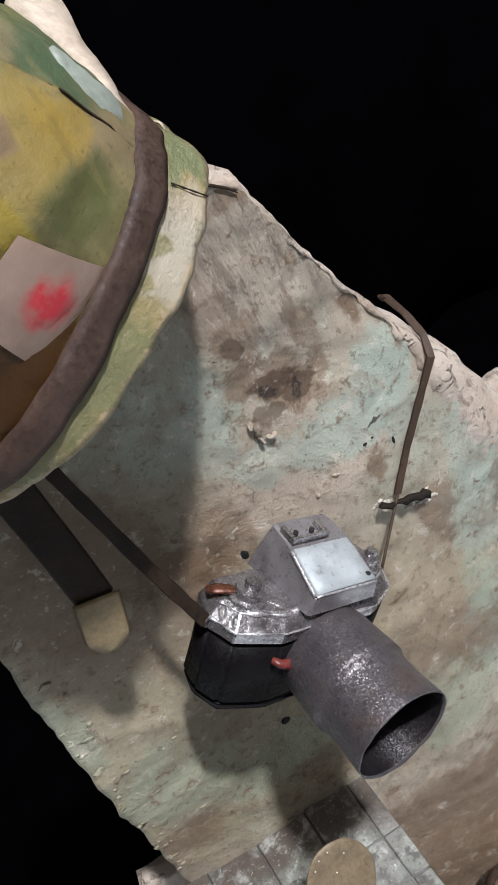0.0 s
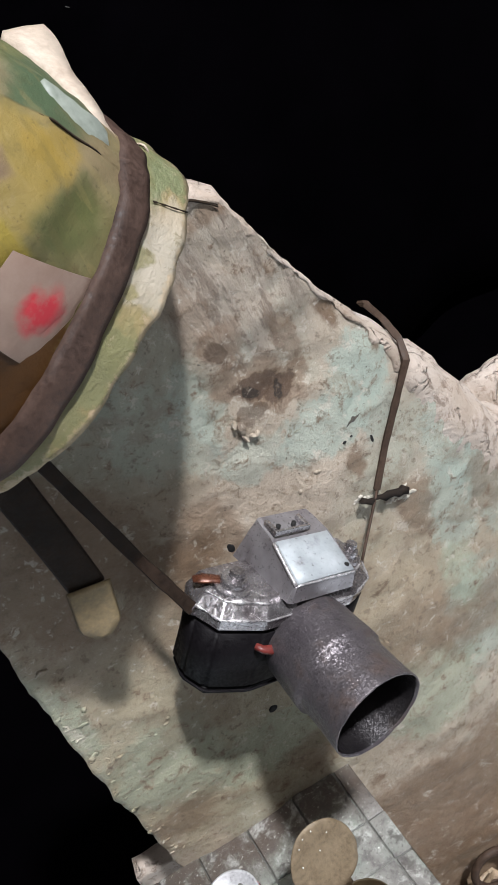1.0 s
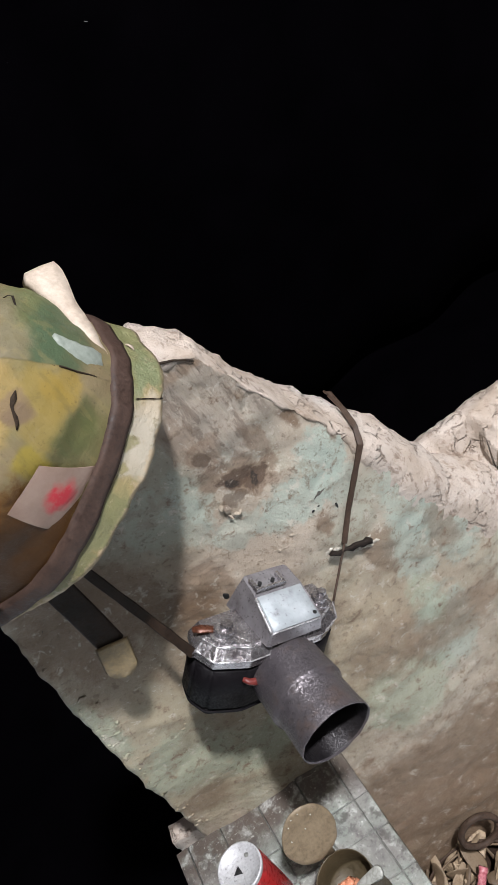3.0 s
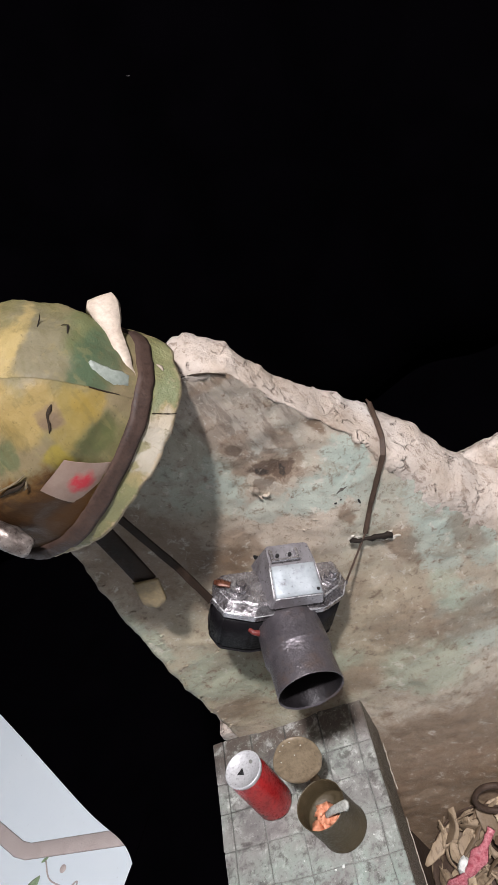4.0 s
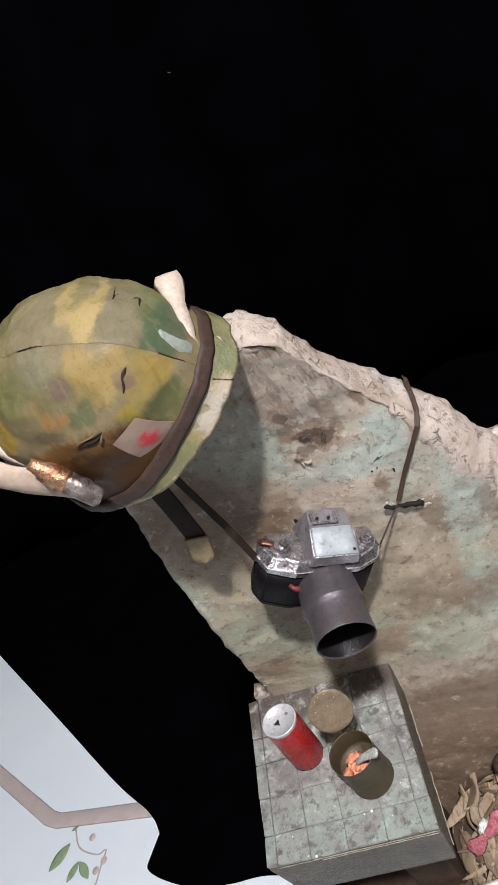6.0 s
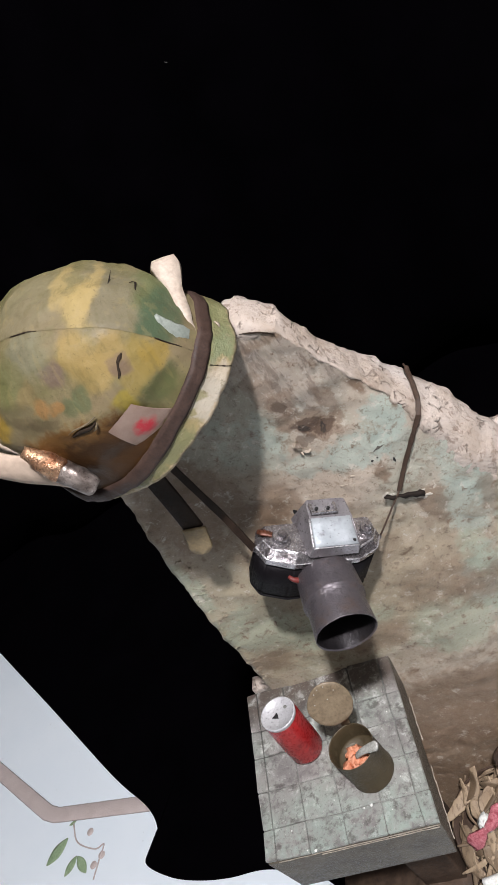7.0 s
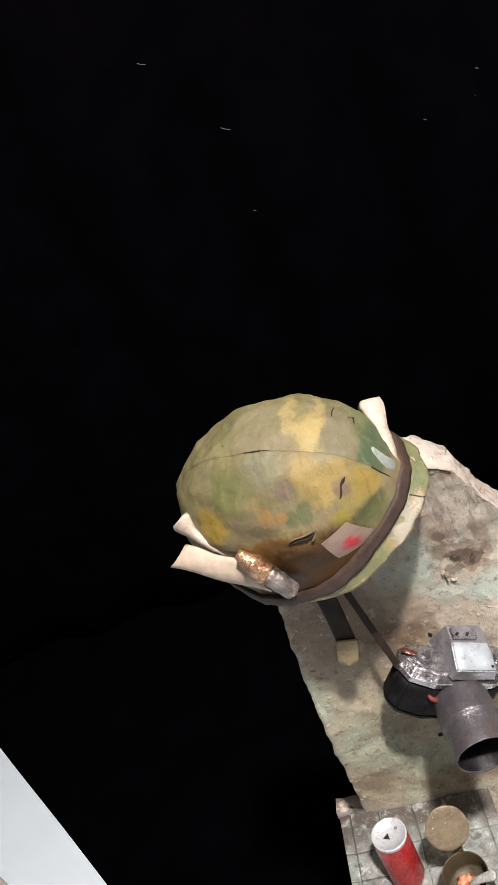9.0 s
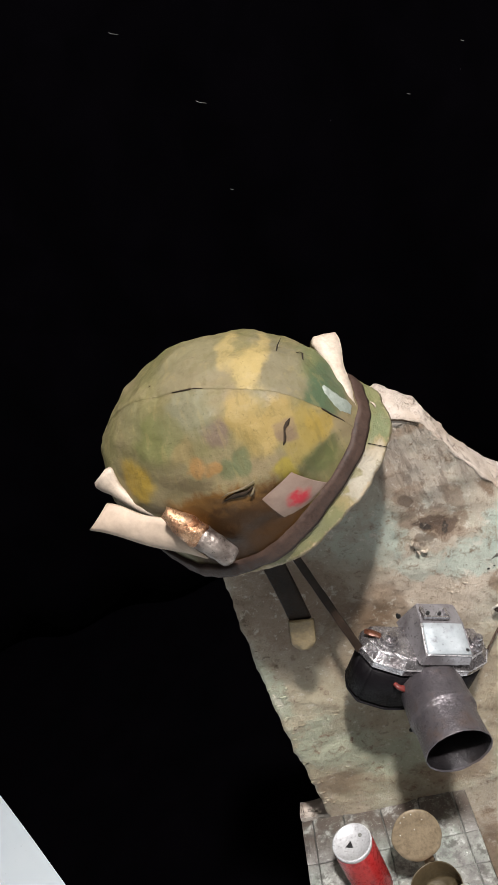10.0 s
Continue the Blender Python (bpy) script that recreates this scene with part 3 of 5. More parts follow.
M_BAND = plain("dark_rubber_band", (0.024, 0.014, 0.011), (0.074, 0.045, 0.034), 40, 0.6, 0, 0.4, 300, 0.25)
M_IRON = plain("rusty_iron", (0.008, 0.006, 0.005), (0.022, 0.015, 0.011), 90, 0.8, 0.0, 0.6, 350, 0.2)
M_BONE = plain("cream_paint", (0.38, 0.30, 0.23), (0.50, 0.42, 0.34), 40, 0.6, 0, 0.3, 260)
M_PAPER = plain("cream_paper", (0.37, 0.275, 0.20), (0.49, 0.385, 0.30), 14, 0.75, 0, 0.15, 70)
M_SLIT = plain("dark_torn_edge", (0.012, 0.008, 0.005), (0.040, 0.026, 0.016), 200, 0.8, 0, 0.6, 500, 0.2)
M_COPPER = camera_metal("copper_foil", (0.27, 0.115, 0.055), (0.62, 0.39, 0.24), 0.32, 0.8, 0.75, 0.9)
M_RED_METAL = plain("red_lacquer", (0.17, 0.005, 0.007), (0.40, 0.022, 0.022), 42, 0.32, 0, 0.45, 200, 0.5, 0.14)
M_REDTIP = plain("red_brown_paint", (0.09, 0.014, 0.012), (0.20, 0.038, 0.030), 60, 0.4, 0, 0.5, 260)
M_RUST = plain("glossy_rust", (0.055, 0.021, 0.012), (0.13, 0.045, 0.024), 90, 0.3, 0.3, 0.5, 300)
M_CANTOP = plain("painted_can_top", (0.42, 0.41, 0.42), (0.56, 0.56, 0.57), 60, 0.4, 0.2, 0.4, 300)
# barrel paint again, darkened for the shade inside the lens
M_BARREL_SHADED = barrel_paint("shaded_barrel_paint", 0.22, 0.35)
M_DARK = plain("black_hollow", (0.004, 0.004, 0.004), (0.008, 0.007, 0.007), 60, 0.8)
M_TIN = plain("olive_tin", (0.046, 0.034, 0.016), (0.082, 0.061, 0.033), 45, 0.5, 0.2, 0.4, 260)
M_LID = plain("tan_tin_lid", (0.125, 0.090, 0.052), (0.225, 0.172, 0.110), 50, 0.55, 0.1, 0.5, 260)
M_FOOD = plain("orange_food", (0.50, 0.155, 0.075), (0.64, 0.29, 0.17), 120, 0.5, 0, 0.8, 300)
M_SPOON = plain("grey_plastic", (0.27, 0.27, 0.24), (0.42, 0.42, 0.385), 60, 0.3, 0, 0.4, 260)
M_STONE = plain("dark_stone", (0.030, 0.025, 0.018), (0.105, 0.090, 0.066), 34, 0.5, 0, 1.0, 420, 0.45, 0.3)
M_GROUT = plain("dark_grout", (0.075, 0.07, 0.062), (0.27, 0.275, 0.25), 34, 0.8, 0, 0.6, 260)
M_EDGE = plain("chipped_edge", (0.20, 0.175, 0.14), (0.42, 0.37, 0.30), 90, 0.7, 0, 0.6, 300)
M_CLOTH, M_FLOOR = black_cloth(), white_floor()
M_EARTH = plain("brown_earth", (0.028, 0.017, 0.012), (0.105, 0.068, 0.045), 26, 0.75, 0, 1.0, 130, 0.3)
M_HUSK = husk_leaf()
M_WRAP = plain("red_wrapper", (0.26, 0.02, 0.04), (0.52, 0.20, 0.22), 75, 0.28, 0, 0.9, 200)
M_WHITECLOTH = plain("white_cloth", (0.55, 0.56, 0.53), (0.70, 0.71, 0.67), 20, 0.8, 0, 0.4, 300)
M_SCRAP = plain("pale_scrap", (0.20, 0.225, 0.19), (0.28, 0.305, 0.265), 60, 0.5)
M_CASE = camera_metal("dull_foil", (0.085, 0.062, 0.052), (0.36, 0.31, 0.275), 0.36, 0.8, 0.6)
M_TAB = plain("tan_leather", (0.16, 0.115, 0.056), (0.29, 0.22, 0.12), 50, 0.6, 0, 0.4, 280)
M_STRIPE = plain("brown_glaze", (0.46, 0.385, 0.36), (0.60, 0.52, 0.49), 20, 0.4, 0, 0.1, 200)
M_LEAF = plain("green_glaze", (0.14, 0.24, 0.10), (0.36, 0.46, 0.30), 34, 0.6, 0, 0.1, 200)
M_RUBBED = plain("rubbed_cloth", (0.085, 0.062, 0.032), (0.15, 0.115, 0.066), 120, 0.7, 0, 0.4, 300)
M_WALL = plain("unseen_wall", (0.045, 0.043, 0.042), (0.06, 0.057, 0.055), 4, 0.85, 0, 0.1, 80)

# ---- the room ----
FLOOR = -0.6
setting("floor", block(-4.6, 3.6, -2.6, 3.6, FLOOR - 0.12, FLOOR), M_FLOOR, "glazed white floor tiles with a brown border", "floor", False)
# ceiling and walls are unseen, added to set how much light bounces back
setting("ceiling", block(-4.6, 3.6, -2.6, 3.6, 6.4, 6.5), M_WALL, "plain dark ceiling, unseen, added to set the bounced light", "ceiling", False)
setting("wall_south", block(-4.6, 3.6, -2.7, -2.6, FLOOR - 0.12, 6.5), M_WALL, "plain dark wall, unseen, added to set the bounced light", "wall", False)
setting("wall_north", block(-4.6, 3.6, 3.6, 3.7, FLOOR - 0.12, 6.5), M_WALL, "plain dark wall behind the curtain, unseen, added to close the room", "wall", False)
setting("wall_west", block(-4.7, -4.6, -2.7, 3.7, FLOOR - 0.12, 6.5), M_WALL, "plain dark wall, unseen, added to set the bounced light", "wall", False)
setting("wall_east", block(3.6, 3.7, -2.7, 3.7, FLOOR - 0.12, 6.5), M_WALL, "plain dark wall, unseen, added to set the bounced light", "wall", False)
setting("plinth", block(-0.42, 0.82, 0.34, 0.98, FLOOR + 0.022, 0.006, 0.004), M_CLOTH, "low plinth wrapped in black cloth under the statue", "plinth", False)


def curtain():
    def fn(u, v):
        x = -4.5 + 8.0 * u
        y = 3.25 + 0.045 * math.sin(x * 9.0) + 0.03 * noise.noise(Vector((x * 2, v * 1.5, 0)))
        return (x, y, FLOOR + 0.03 + 4.4 * v)
    setting("backdrop", sheet(fn, 160, 14, 0.004), M_CLOTH, "black cloth curtain hanging in loose folds", "backdrop")


def floor_cloth():
    edge = curve_through([(-3.25, 3.07, 0), (-2.70, 2.50, 0), (-2.12, 1.925, 0), (-1.68, 1.485, 0), (-1.49, 1.320, 0), (-1.425, 1.225, 0), (-1.430, 1.175, 0), (-1.462, 1.100, 0), (-1.345, 1.030, 0), (-1.22, 0.995, 0), (-1.09, 0.980, 0), (-0.94, 0.978, 0), (-0.74, 0.915, 0), (-0.534, 0.742, 0), (-0.267, 0.582, 0), (0.267, 0.449, 0), (1.067, 0.315, 0), (3.87, 0.048, 0)], 6)

    def fn(u, v):
        k = u * (len(edge) - 1)
        i = min(int(k), len(edge) - 2)
        p = edge[i].lerp(edge[i + 1], k - i)
        q = Vector((-3.0 + 6.4 * u, 3.45, 0))
        r = p.lerp(q, v)
        return (r.x, r.y, FLOOR + 0.006 + 0.006 * min(1.0, 4 * v) * (1 + noise.noise(r * 5)))
    setting("floor_cloth", sheet(fn, 90, 24), M_CLOTH, "black cloth spread over the floor under the statue", "cloth")


curtain()
floor_cloth()


def lint():
    """Pale fibres and dots caught on the curtain."""
    bms = []
    for x, z, size, long in ((-0.266, 1.71, 0.0011, 0.04), (0.183, 1.422, 0.0018, 0), (-0.491, 2.08, 0.0010, 0.03), (0.756, 1.487, 0.0016, 0.010), (0.718, 1.395, 0.0016, 0), (0.50, 1.40, 0.0011, 0.012), (-0.30, 1.35, 0.0010, 0.012)):
        y = 3.25 + 0.045 * math.sin(x * 9.0) + 0.03 * noise.noise(Vector((x * 2, (z - FLOOR - 0.03) / 4.4 * 1.5, 0))) - 0.004
        if long:
            bms.append(rod(curve_through([(x - long / 2, y, z + long * 0.35), (x - long / 6, y - 0.003, z + long * 0.02), (x + long / 2, y, z - long * 0.35)], 4), size, 6))
        else:
            bms.append(lump((x, y, z), (size, size * 0.6, size), x * 30, 2, 0.6))
    tagged(part("lint", join(*bms), M_GROUT), "pale lint fibres caught on the black curtain", "lint", kind="stuff")


lint()


def floor_pattern():
    line = curve_through([(-3.20, 2.32, FLOOR + 0.003), (-2.43, 1.725, FLOOR + 0.003), (-2.02, 1.415, FLOOR + 0.003)], 3) + curve_through([(-1.965, 1.392, FLOOR + 0.003), (-1.70, 1.358, FLOOR + 0.003), (-1.27, 1.303, FLOOR + 0.003)], 3)
    setting("floor_border", ribbon(line, 0.067, 0.004, (0, 0, 1)), M_STRIPE, "brown glazed border stripe in the white floor", "floor trim")
    for x, y, ang, size in ((-1.917, 1.233, 46, 0.125), (-1.832, 1.162, 57, 0.083), (-1.776, 1.158, 128, 0.093), (-1.90, 1.07, 35, 0.080), (-1.862, 1.335, 20, 0.036)):
        d = Vector((math.cos(radians(ang)), math.sin(radians(ang)), 0))
        s = Vector((-d.y, d.x, 0))
        c = Vector((x, y, FLOOR + 0.0035))
        bm = sheet(lambda u, v: c + d * size * (u - 0.5) + s * size * 0.42 * (v - 0.5) * math.sin(math.pi * min(max(u, 0.02), 0.98)) ** 0.8, 10, 4, 0.0005, (0, 0, -1))
        setting("floor_leaf", bm, M_LEAF, "green leaf glazed into the white floor", "floor decoration")
    stem = curve_through([(-1.858, 1.333, FLOOR + 0.0032), (-1.819, 1.251, FLOOR + 0.0032), (-1.722, 1.205, FLOOR + 0.0032), (-1.680, 1.215, FLOOR + 0.0032), (-1.690, 1.165, FLOOR + 0.0032), (-1.705, 1.090, FLOOR + 0.0032)], 6)
    setting("floor_stem", ribbon(stem, 0.006, 0.002, (0, 0, 1)), M_STRIPE, "thin brown flower stem glazed into the floor", "floor decoration")
    for x, y in ((-1.762, 1.280), (-1.684, 1.176), (-1.717, 1.145)):
        setting("floor_bud", turned([(0.0001, 0.004), (0.013, 0.004), (0.016, 0.001)], Matrix.Translation((x, y, FLOOR)), 12), M_STRIPE, "small brown bud glazed into the floor", "floor decoration")


floor_pattern()


# ---- the slab ----
def face_depth(x, z):
    y = 0.685 + 0.14 * max(0.0, x - 0.15) - 0.09 * max(0.0, z - 1.22) - 0.16 * max(0.0, -0.04 - x) * min(1.0, max(0.0, (z - 0.75) * 3.0))
    p = Vector((x, 0, z))
    return y + 0.006 * noise.noise(p * 9) + 0.0025 * noise.noise(p * 34) + 0.0012 * noise.noise(p * 80)


LEFT = [(0.0, -0.235), (0.6, -0.212), (0.739, -0.203), (0.859, -0.195), (0.96, -0.187), (1.069, -0.173), (1.159, -0.162), (1.259, -0.146), (1.34, -0.125), (1.40, -0.10)]
RIGHT = [(0.0, 0.62), (0.5, 0.55), (0.8, 0.43), (0.901, 0.363), (0.969, 0.327), (1.057, 0.292), (1.112, 0.275), (1.158, 0.260), (1.218, 0.236), (1.26, 0.215), (1.299, 0.197), (1.34, 0.181), (1.379, 0.163), (1.40, 0.125)]


def along(table, z):
    return float(np.interp(z, [a for a, _ in table], [b for _, b in table]))


def plaster_slab():
    body = thing("stone_slab", (0.1, 0.72, 0.0), "upright weathered plaster slab with flaking pale green paint", "slab")
    nz, nx = 230, 96
    zs = [1.40 * (1 - (1 - j / nz) ** 1.25) for j in range(nz + 1)]

    def point(i, j):
        z = zs[j]
        a, b = along(LEFT, z), along(RIGHT, z)
        a += 0.004 * noise.noise(Vector((0, 3, z * 25))) + 0.002 * noise.noise(Vector((0, 3, z * 80)))
        b += 0.004 * noise.noise(Vector((7, 3, z * 30)))
        x = a + (b - a) * i / nx
        return Vector((x, face_depth(x, z), z))
    bm = bmesh.new()
    g = [[bm.verts.new(point(i, j)) for j in range(nz + 1)] for i in range(nx + 1)]
    for i in range(nx):
        for j in range(nz):
            bm.faces.new((g[i][j], g[i + 1][j], g[i + 1][j + 1], g[i][j + 1]))
    # the left edge turns back
    prev = [g[0][j] for j in range(nz + 1)]
    for dx, dy in ((-0.002, 0.004), (-0.001, 0.03), (0.006, 0.06)):
        ring = [bm.verts.new(Vector((v.co.x + dx + 0.002 * noise.noise(v.co * 60), face_depth(0, v.co.z) + dy, v.co.z))) for v in [g[0][j] for j in range(nz + 1)]]
        for j in range(nz):
            bm.faces.new((prev[j], prev[j + 1], ring[j + 1], ring[j]))
        prev = ring
    part("face", bm, M_SLAB, body)
    # rough broken border along the sloping top
    loop = [point(nx, j) for j in range(nz + 1)] + [point(nx - k, nz) for k in range(1, nx + 1)]
    bm = bmesh.new()
    rings = []
    steps = ((-0.9, 0.003), (-0.5, -0.001), (0.2, -0.001), (0.8, 0.006), (1.0, 0.016), (1.15, 0.028), (1.25, 0.042), (1.2, 0.056), (0.9, 0.068), (-1.5, 0.078))
    dense = []
    for a, b in zip(loop, loop[1:]):
        n = max(1, int((b - a).length / 0.005))
        dense += [a.lerp(b, k / n) for k in range(n)]
    dense.append(loop[-1])
    for i, p in enumerate(dense):
        t = (dense[min(i + 6, len(dense) - 1)] - dense[max(i - 6, 0)]).normalized()
        out = Vector((t.z, 0, -t.x)).normalized()
        ring = []
        for o, d in steps:
            k = float(np.interp(p.z, [0.8, 0.95, 1.03, 1.10, 1.16, 1.21, 1.27, 1.34, 1.38, 1.40], [0.06, 0.050, 0.036, 0.022, 0.010, 0.003, 0.001, 0.001, 0.005, 0.014])) * (1 + 0.35 * noise.noise(p * 12))
            calm = float(np.interp(p.z, [1.10, 1.20, 1.35, 1.39], [1.0, 0.5, 0.5, 1.1]))
            d *= float(np.interp(p.z, [1.00, 1.16, 1.22, 1.27, 1.31, 1.36, 1.39], [1.25, 1.25, 1.12, 0.85, 0.72, 0.72, 0.95]))
            torn = 0.005 * noise.noise(p * 38) + 0.004 * noise.noise(p * 95) if o < 0 else 0.0
            q = p + out * ((o * k if o > 0 else o * max(k, 0.003)) - 0.001 * (o < 0) + torn) + Vector((0, d, 0))
            q += (noise.noise_vector(q * 28) * 0.004 * min(1, abs(d) * 60 + 0.2) + noise.noise_vector(q * 75) * 0.0042 * min(1, abs(d) * 60 + 0.3)) * calm + noise.noise_vector(q * 190) * 0.0022
            ring.append(bm.verts.new(q))
        rings.append(ring)
    for a, b in zip(rings, rings[1:]):
        for i in range(len(steps) - 1):
            bm.faces.new((a[i], a[i + 1], b[i + 1], b[i]))
    part("border", bm, M_RIM, body, "rough pinkish raw plaster border")
    # the border runs out into a level shoulder at the side
    def shoulder(u, v):
        x = 0.325 + 0.50 * u
        zf = along([(-b, a) for a, b in RIGHT[::-1]], -x) if x < 0.42 else 0.81 - 0.3 * (x - 0.42)
        zt = 1.005 + 0.010 * math.sin(6 * u) - 0.25 * max(0.0, u - 0.5) ** 2
        yf = face_depth(x, zf) - 0.002
        bow = math.sin(math.pi * min(1.0, v / 0.8) * 0.5)
        p = Vector((x, yf + (0.800 - yf) * (v / 0.8) ** 1.4, zf + (zt - zf) * bow)) if v < 0.8 else Vector((x, 0.800 + 0.06 * (v - 0.8) / 0.2, zt - 0.05 * ((v - 0.8) / 0.2) ** 2))
        k = min(1.0, v * 8)
        return p + (noise.noise_vector(p * 13) * 0.009 + noise.noise_vector(p * 36) * 0.006 + noise.noise_vector(p * 90) * 0.003) * k
    part("shoulder", sheet(shoulder, 110, 60), M_RIM, body, "broad shoulder of raw pinkish plaster")
    line = [Vector((x, face_depth(x, z) - 0.0015, z)) for x, z in ((0.118, 1.3985), (0.128, 1.3965), (0.138, 1.3930), (0.147, 1.3890), (0.156, 1.3820), (0.162, 1.3750))]
    part("crack", ribbon(line, [0.0008, 0.0018, 0.0026, 0.0020, 0.0014, 0.0005], 0.0010, (0.1, -1, 0.3), 0.9), M_SLIT, body, "dark crack under the border")
    # back of the slab and its foot, which spreads to the side
    part("backing", block(-0.17, 0.10, 0.735, 0.765, 0.0, 1.33, 0.01), M_RIM, body)

    def foot(u, v):
        z = 0.63 * v
        a = float(np.interp(z, [0, 0.62, 0.71, 0.79, 0.86, 0.96], [-0.36, -0.30, -0.279, -0.258, -0.237, -0.195]))
        x = a + (0.0 - a) * u
        p = Vector((x, 0.75, z))
        return (x, 0.765 + 0.012 * noise.noise(p * 11) + 0.008 * noise.noise(p * 20) + 0.004 * noise.noise(p * 60), z)
    part("side_foot", sheet(foot, 24, 60, 0.03), M_RIM, body, "rough tan plaster foot behind the slab")
    # crumbs and chips of plaster on the face
    rnd = random.Random(4)
    for pts, widths in (([(0.1015, 1.208), (0.1035, 1.200), (0.1000, 1.193), (0.1025, 1.186)], [0.002, 0.006, 0.005, 0.007, 0.004, 0.006, 0.002]), ([(0.106, 1.190), (0.111, 1.187), (0.115, 1.189)], [0.002, 0.006, 0.004, 0.006, 0.002]), ([(0.100, 1.211), (0.097, 1.204)], [0.002, 0.004, 0.003, 0.002])):
        line = [Vector((x, face_depth(x, z) - 0.0025 - 0.0015 * math.sin(40 * k), z)) for k, (x, z) in enumerate(pts)]
        line = [line[0].lerp(line[-1], 0) if k == 0 else line[min(len(line) - 1, int(k * (len(line) - 1) / (len(widths) - 1)))].lerp(line[min(len(line) - 1, int(k * (len(line) - 1) / (len(widths) - 1)) + 1)], (k * (len(line) - 1) / (len(widths) - 1)) % 1) for k in range(len(widths))]
        bm = ribbon(line, widths, 0.0022, (0.3, -1, 0.2), 0.9)
        rough_up(bm, 0.0008, 260)
        part("flake", bm, M_SLAB, body, "curled flake of plaster", smooth=False)
    chips = [(0.144, 1.119, 0.003), (0.122, 1.108, 0.0025), (0.172, 1.125, 0.002), (0.185, 1.128, 0.002),
             (0.212, 1.033, 0.003), (0.208, 1.031, 0.0024), (0.170, 1.060, 0.0024), (0.174, 1.055, 0.002), (0.216, 1.036, 0.0022), (0.203, 1.034, 0.0025), (0.178, 1.053, 0.002)]
    chips += [(0.196 + 0.024 * k / 13 + rnd.uniform(-0.002, 0.002), 1.034 - 0.009 * k / 13 + rnd.uniform(-0.005, 0.002), rnd.uniform(0.0018, 0.0036)) for k in range(14)]
    chips += [(0.166 + rnd.uniform(-0.004, 0.006), 1.055 + rnd.uniform(-0.006, 0.006), rnd.uniform(0.0014, 0.0028)) for k in range(7)]
    chips += [(along(LEFT, z) + rnd.uniform(0.004, 0.03), z, rnd.uniform(0.0015, 0.0045)) for z in [rnd.uniform(0.75, 1.12) for k in range(22)]]
    chips += [(rnd.uniform(-0.18, 0.06), rnd.uniform(0.77, 0.98), rnd.uniform(0.001, 0.0026)) for k in range(45)]
    chips += [(along(LEFT, z) + rnd.uniform(0.001, 0.008), z, rnd.uniform(0.001, 0.0026)) for z in [rnd.uniform(0.75, 1.2) for k in range(40)]]
    for x, z, size in chips:
        bm = lump((x, face_depth(x, z), z), (size * rnd.uniform(0.8, 1.6), size * 0.4, size * rnd.uniform(0.5, 1.0)), x * 90 + z * 17, 2, 1.0)
        rough_up(bm, size * 0.35, 320)
        part("chip", bm, M_CHIPPED if z < 1.07 and x > 0.1 else M_SLAB, body)
    for x, z, sx, sz in ((0.204, 1.111, 0.0016, 0.0045), (0.0420, 1.0945, 0.0036, 0.0048), (-0.012, 0.873, 0.0055, 0.0045), (0.178, 1.128, 0.0022, 0.0014), (0.186, 1.129, 0.0016, 0.0012)):
        part("hole", lump((x, face_depth(x, z), z), (sx, 0.0010, sz), z * 7 + x * 50, 3, 0.3), M_DARK, body)
    return body


SLAB = plaster_slab()


# ---- the helmet ----
HC = Vector((-0.0474, 0.6421, 1.4499))
HU, HV, HW = Vector((0.9179, -0.3724, 0.1368)), Vector((0.2975, 0.8745, 0.3827)), Vector((-0.2623, -0.3110, 0.9136))
HR = (0.1595, 0.1207, 0.1270)
BRIM, FLARE = 0.0645, 0.089
SEAM, SEAM_WAY = Vector((-0.037, 0.658, 1.427)), Vector((0.312, 0.830, 0.462))


def facet_ways():
    """Uneven directions over the upper half of a ball, for the flat patches of the stiffened cloth."""
    rnd = random.Random(3)
    out = []
    for i in range(46):
        z = 1 - (i + 0.5) / 30
        a = i * 2.39996 + rnd.uniform(-0.5, 0.5)
        r = math.sqrt(max(0.0, 1 - z * z))
        out.append(Vector((r * math.cos(a), r * math.sin(a), z + rnd.uniform(-0.12, 0.12))).normalized())
    return out


FACETS = facet_ways()


def dents(p):
    """How far the stiff cover stands off its smooth shape."""
    l = Vector([(p - HC).dot(e) / r for e, r in zip((HU, HV, HW), HR)])
    l.z = max(l.z, 0.0)
    l.normalize()
    flat = min(1.10, 0.985 / max(l.dot(f) for f in FACETS)) - 1.0
    return 0.10 * max(-0.02, min(0.035, flat)) + 0.0022 * noise.noise(p * 20) + 0.0018 * noise.noise(p * 48) + 0.0007 * noise.noise(p * 130)


def helmet_at(theta, v, off=0.0):
    """v: 0 at the crown, 0.75 where the sides start, 1 at the brim's edge."""
    if v < 0.75:
        phi = v / 0.75 * math.pi / 2
        r, h = math.sin(phi), HR[2] * math.cos(phi)
    else:
        w = (v - 0.75) / 0.25
        r, h = 1 + FLARE * w ** 1.8, -BRIM * w
    a, b = r * math.cos(theta), r * math.sin(theta)
    p = HC + HU * (HR[0] * a) + HV * (HR[1] * b) + HW * h
    d = (HU * (a / HR[0]) + HV * (b / HR[1]) + HW * (max(h, 0) / HR[2] ** 2)).normalized()
    return p + d * (off + dents(p))


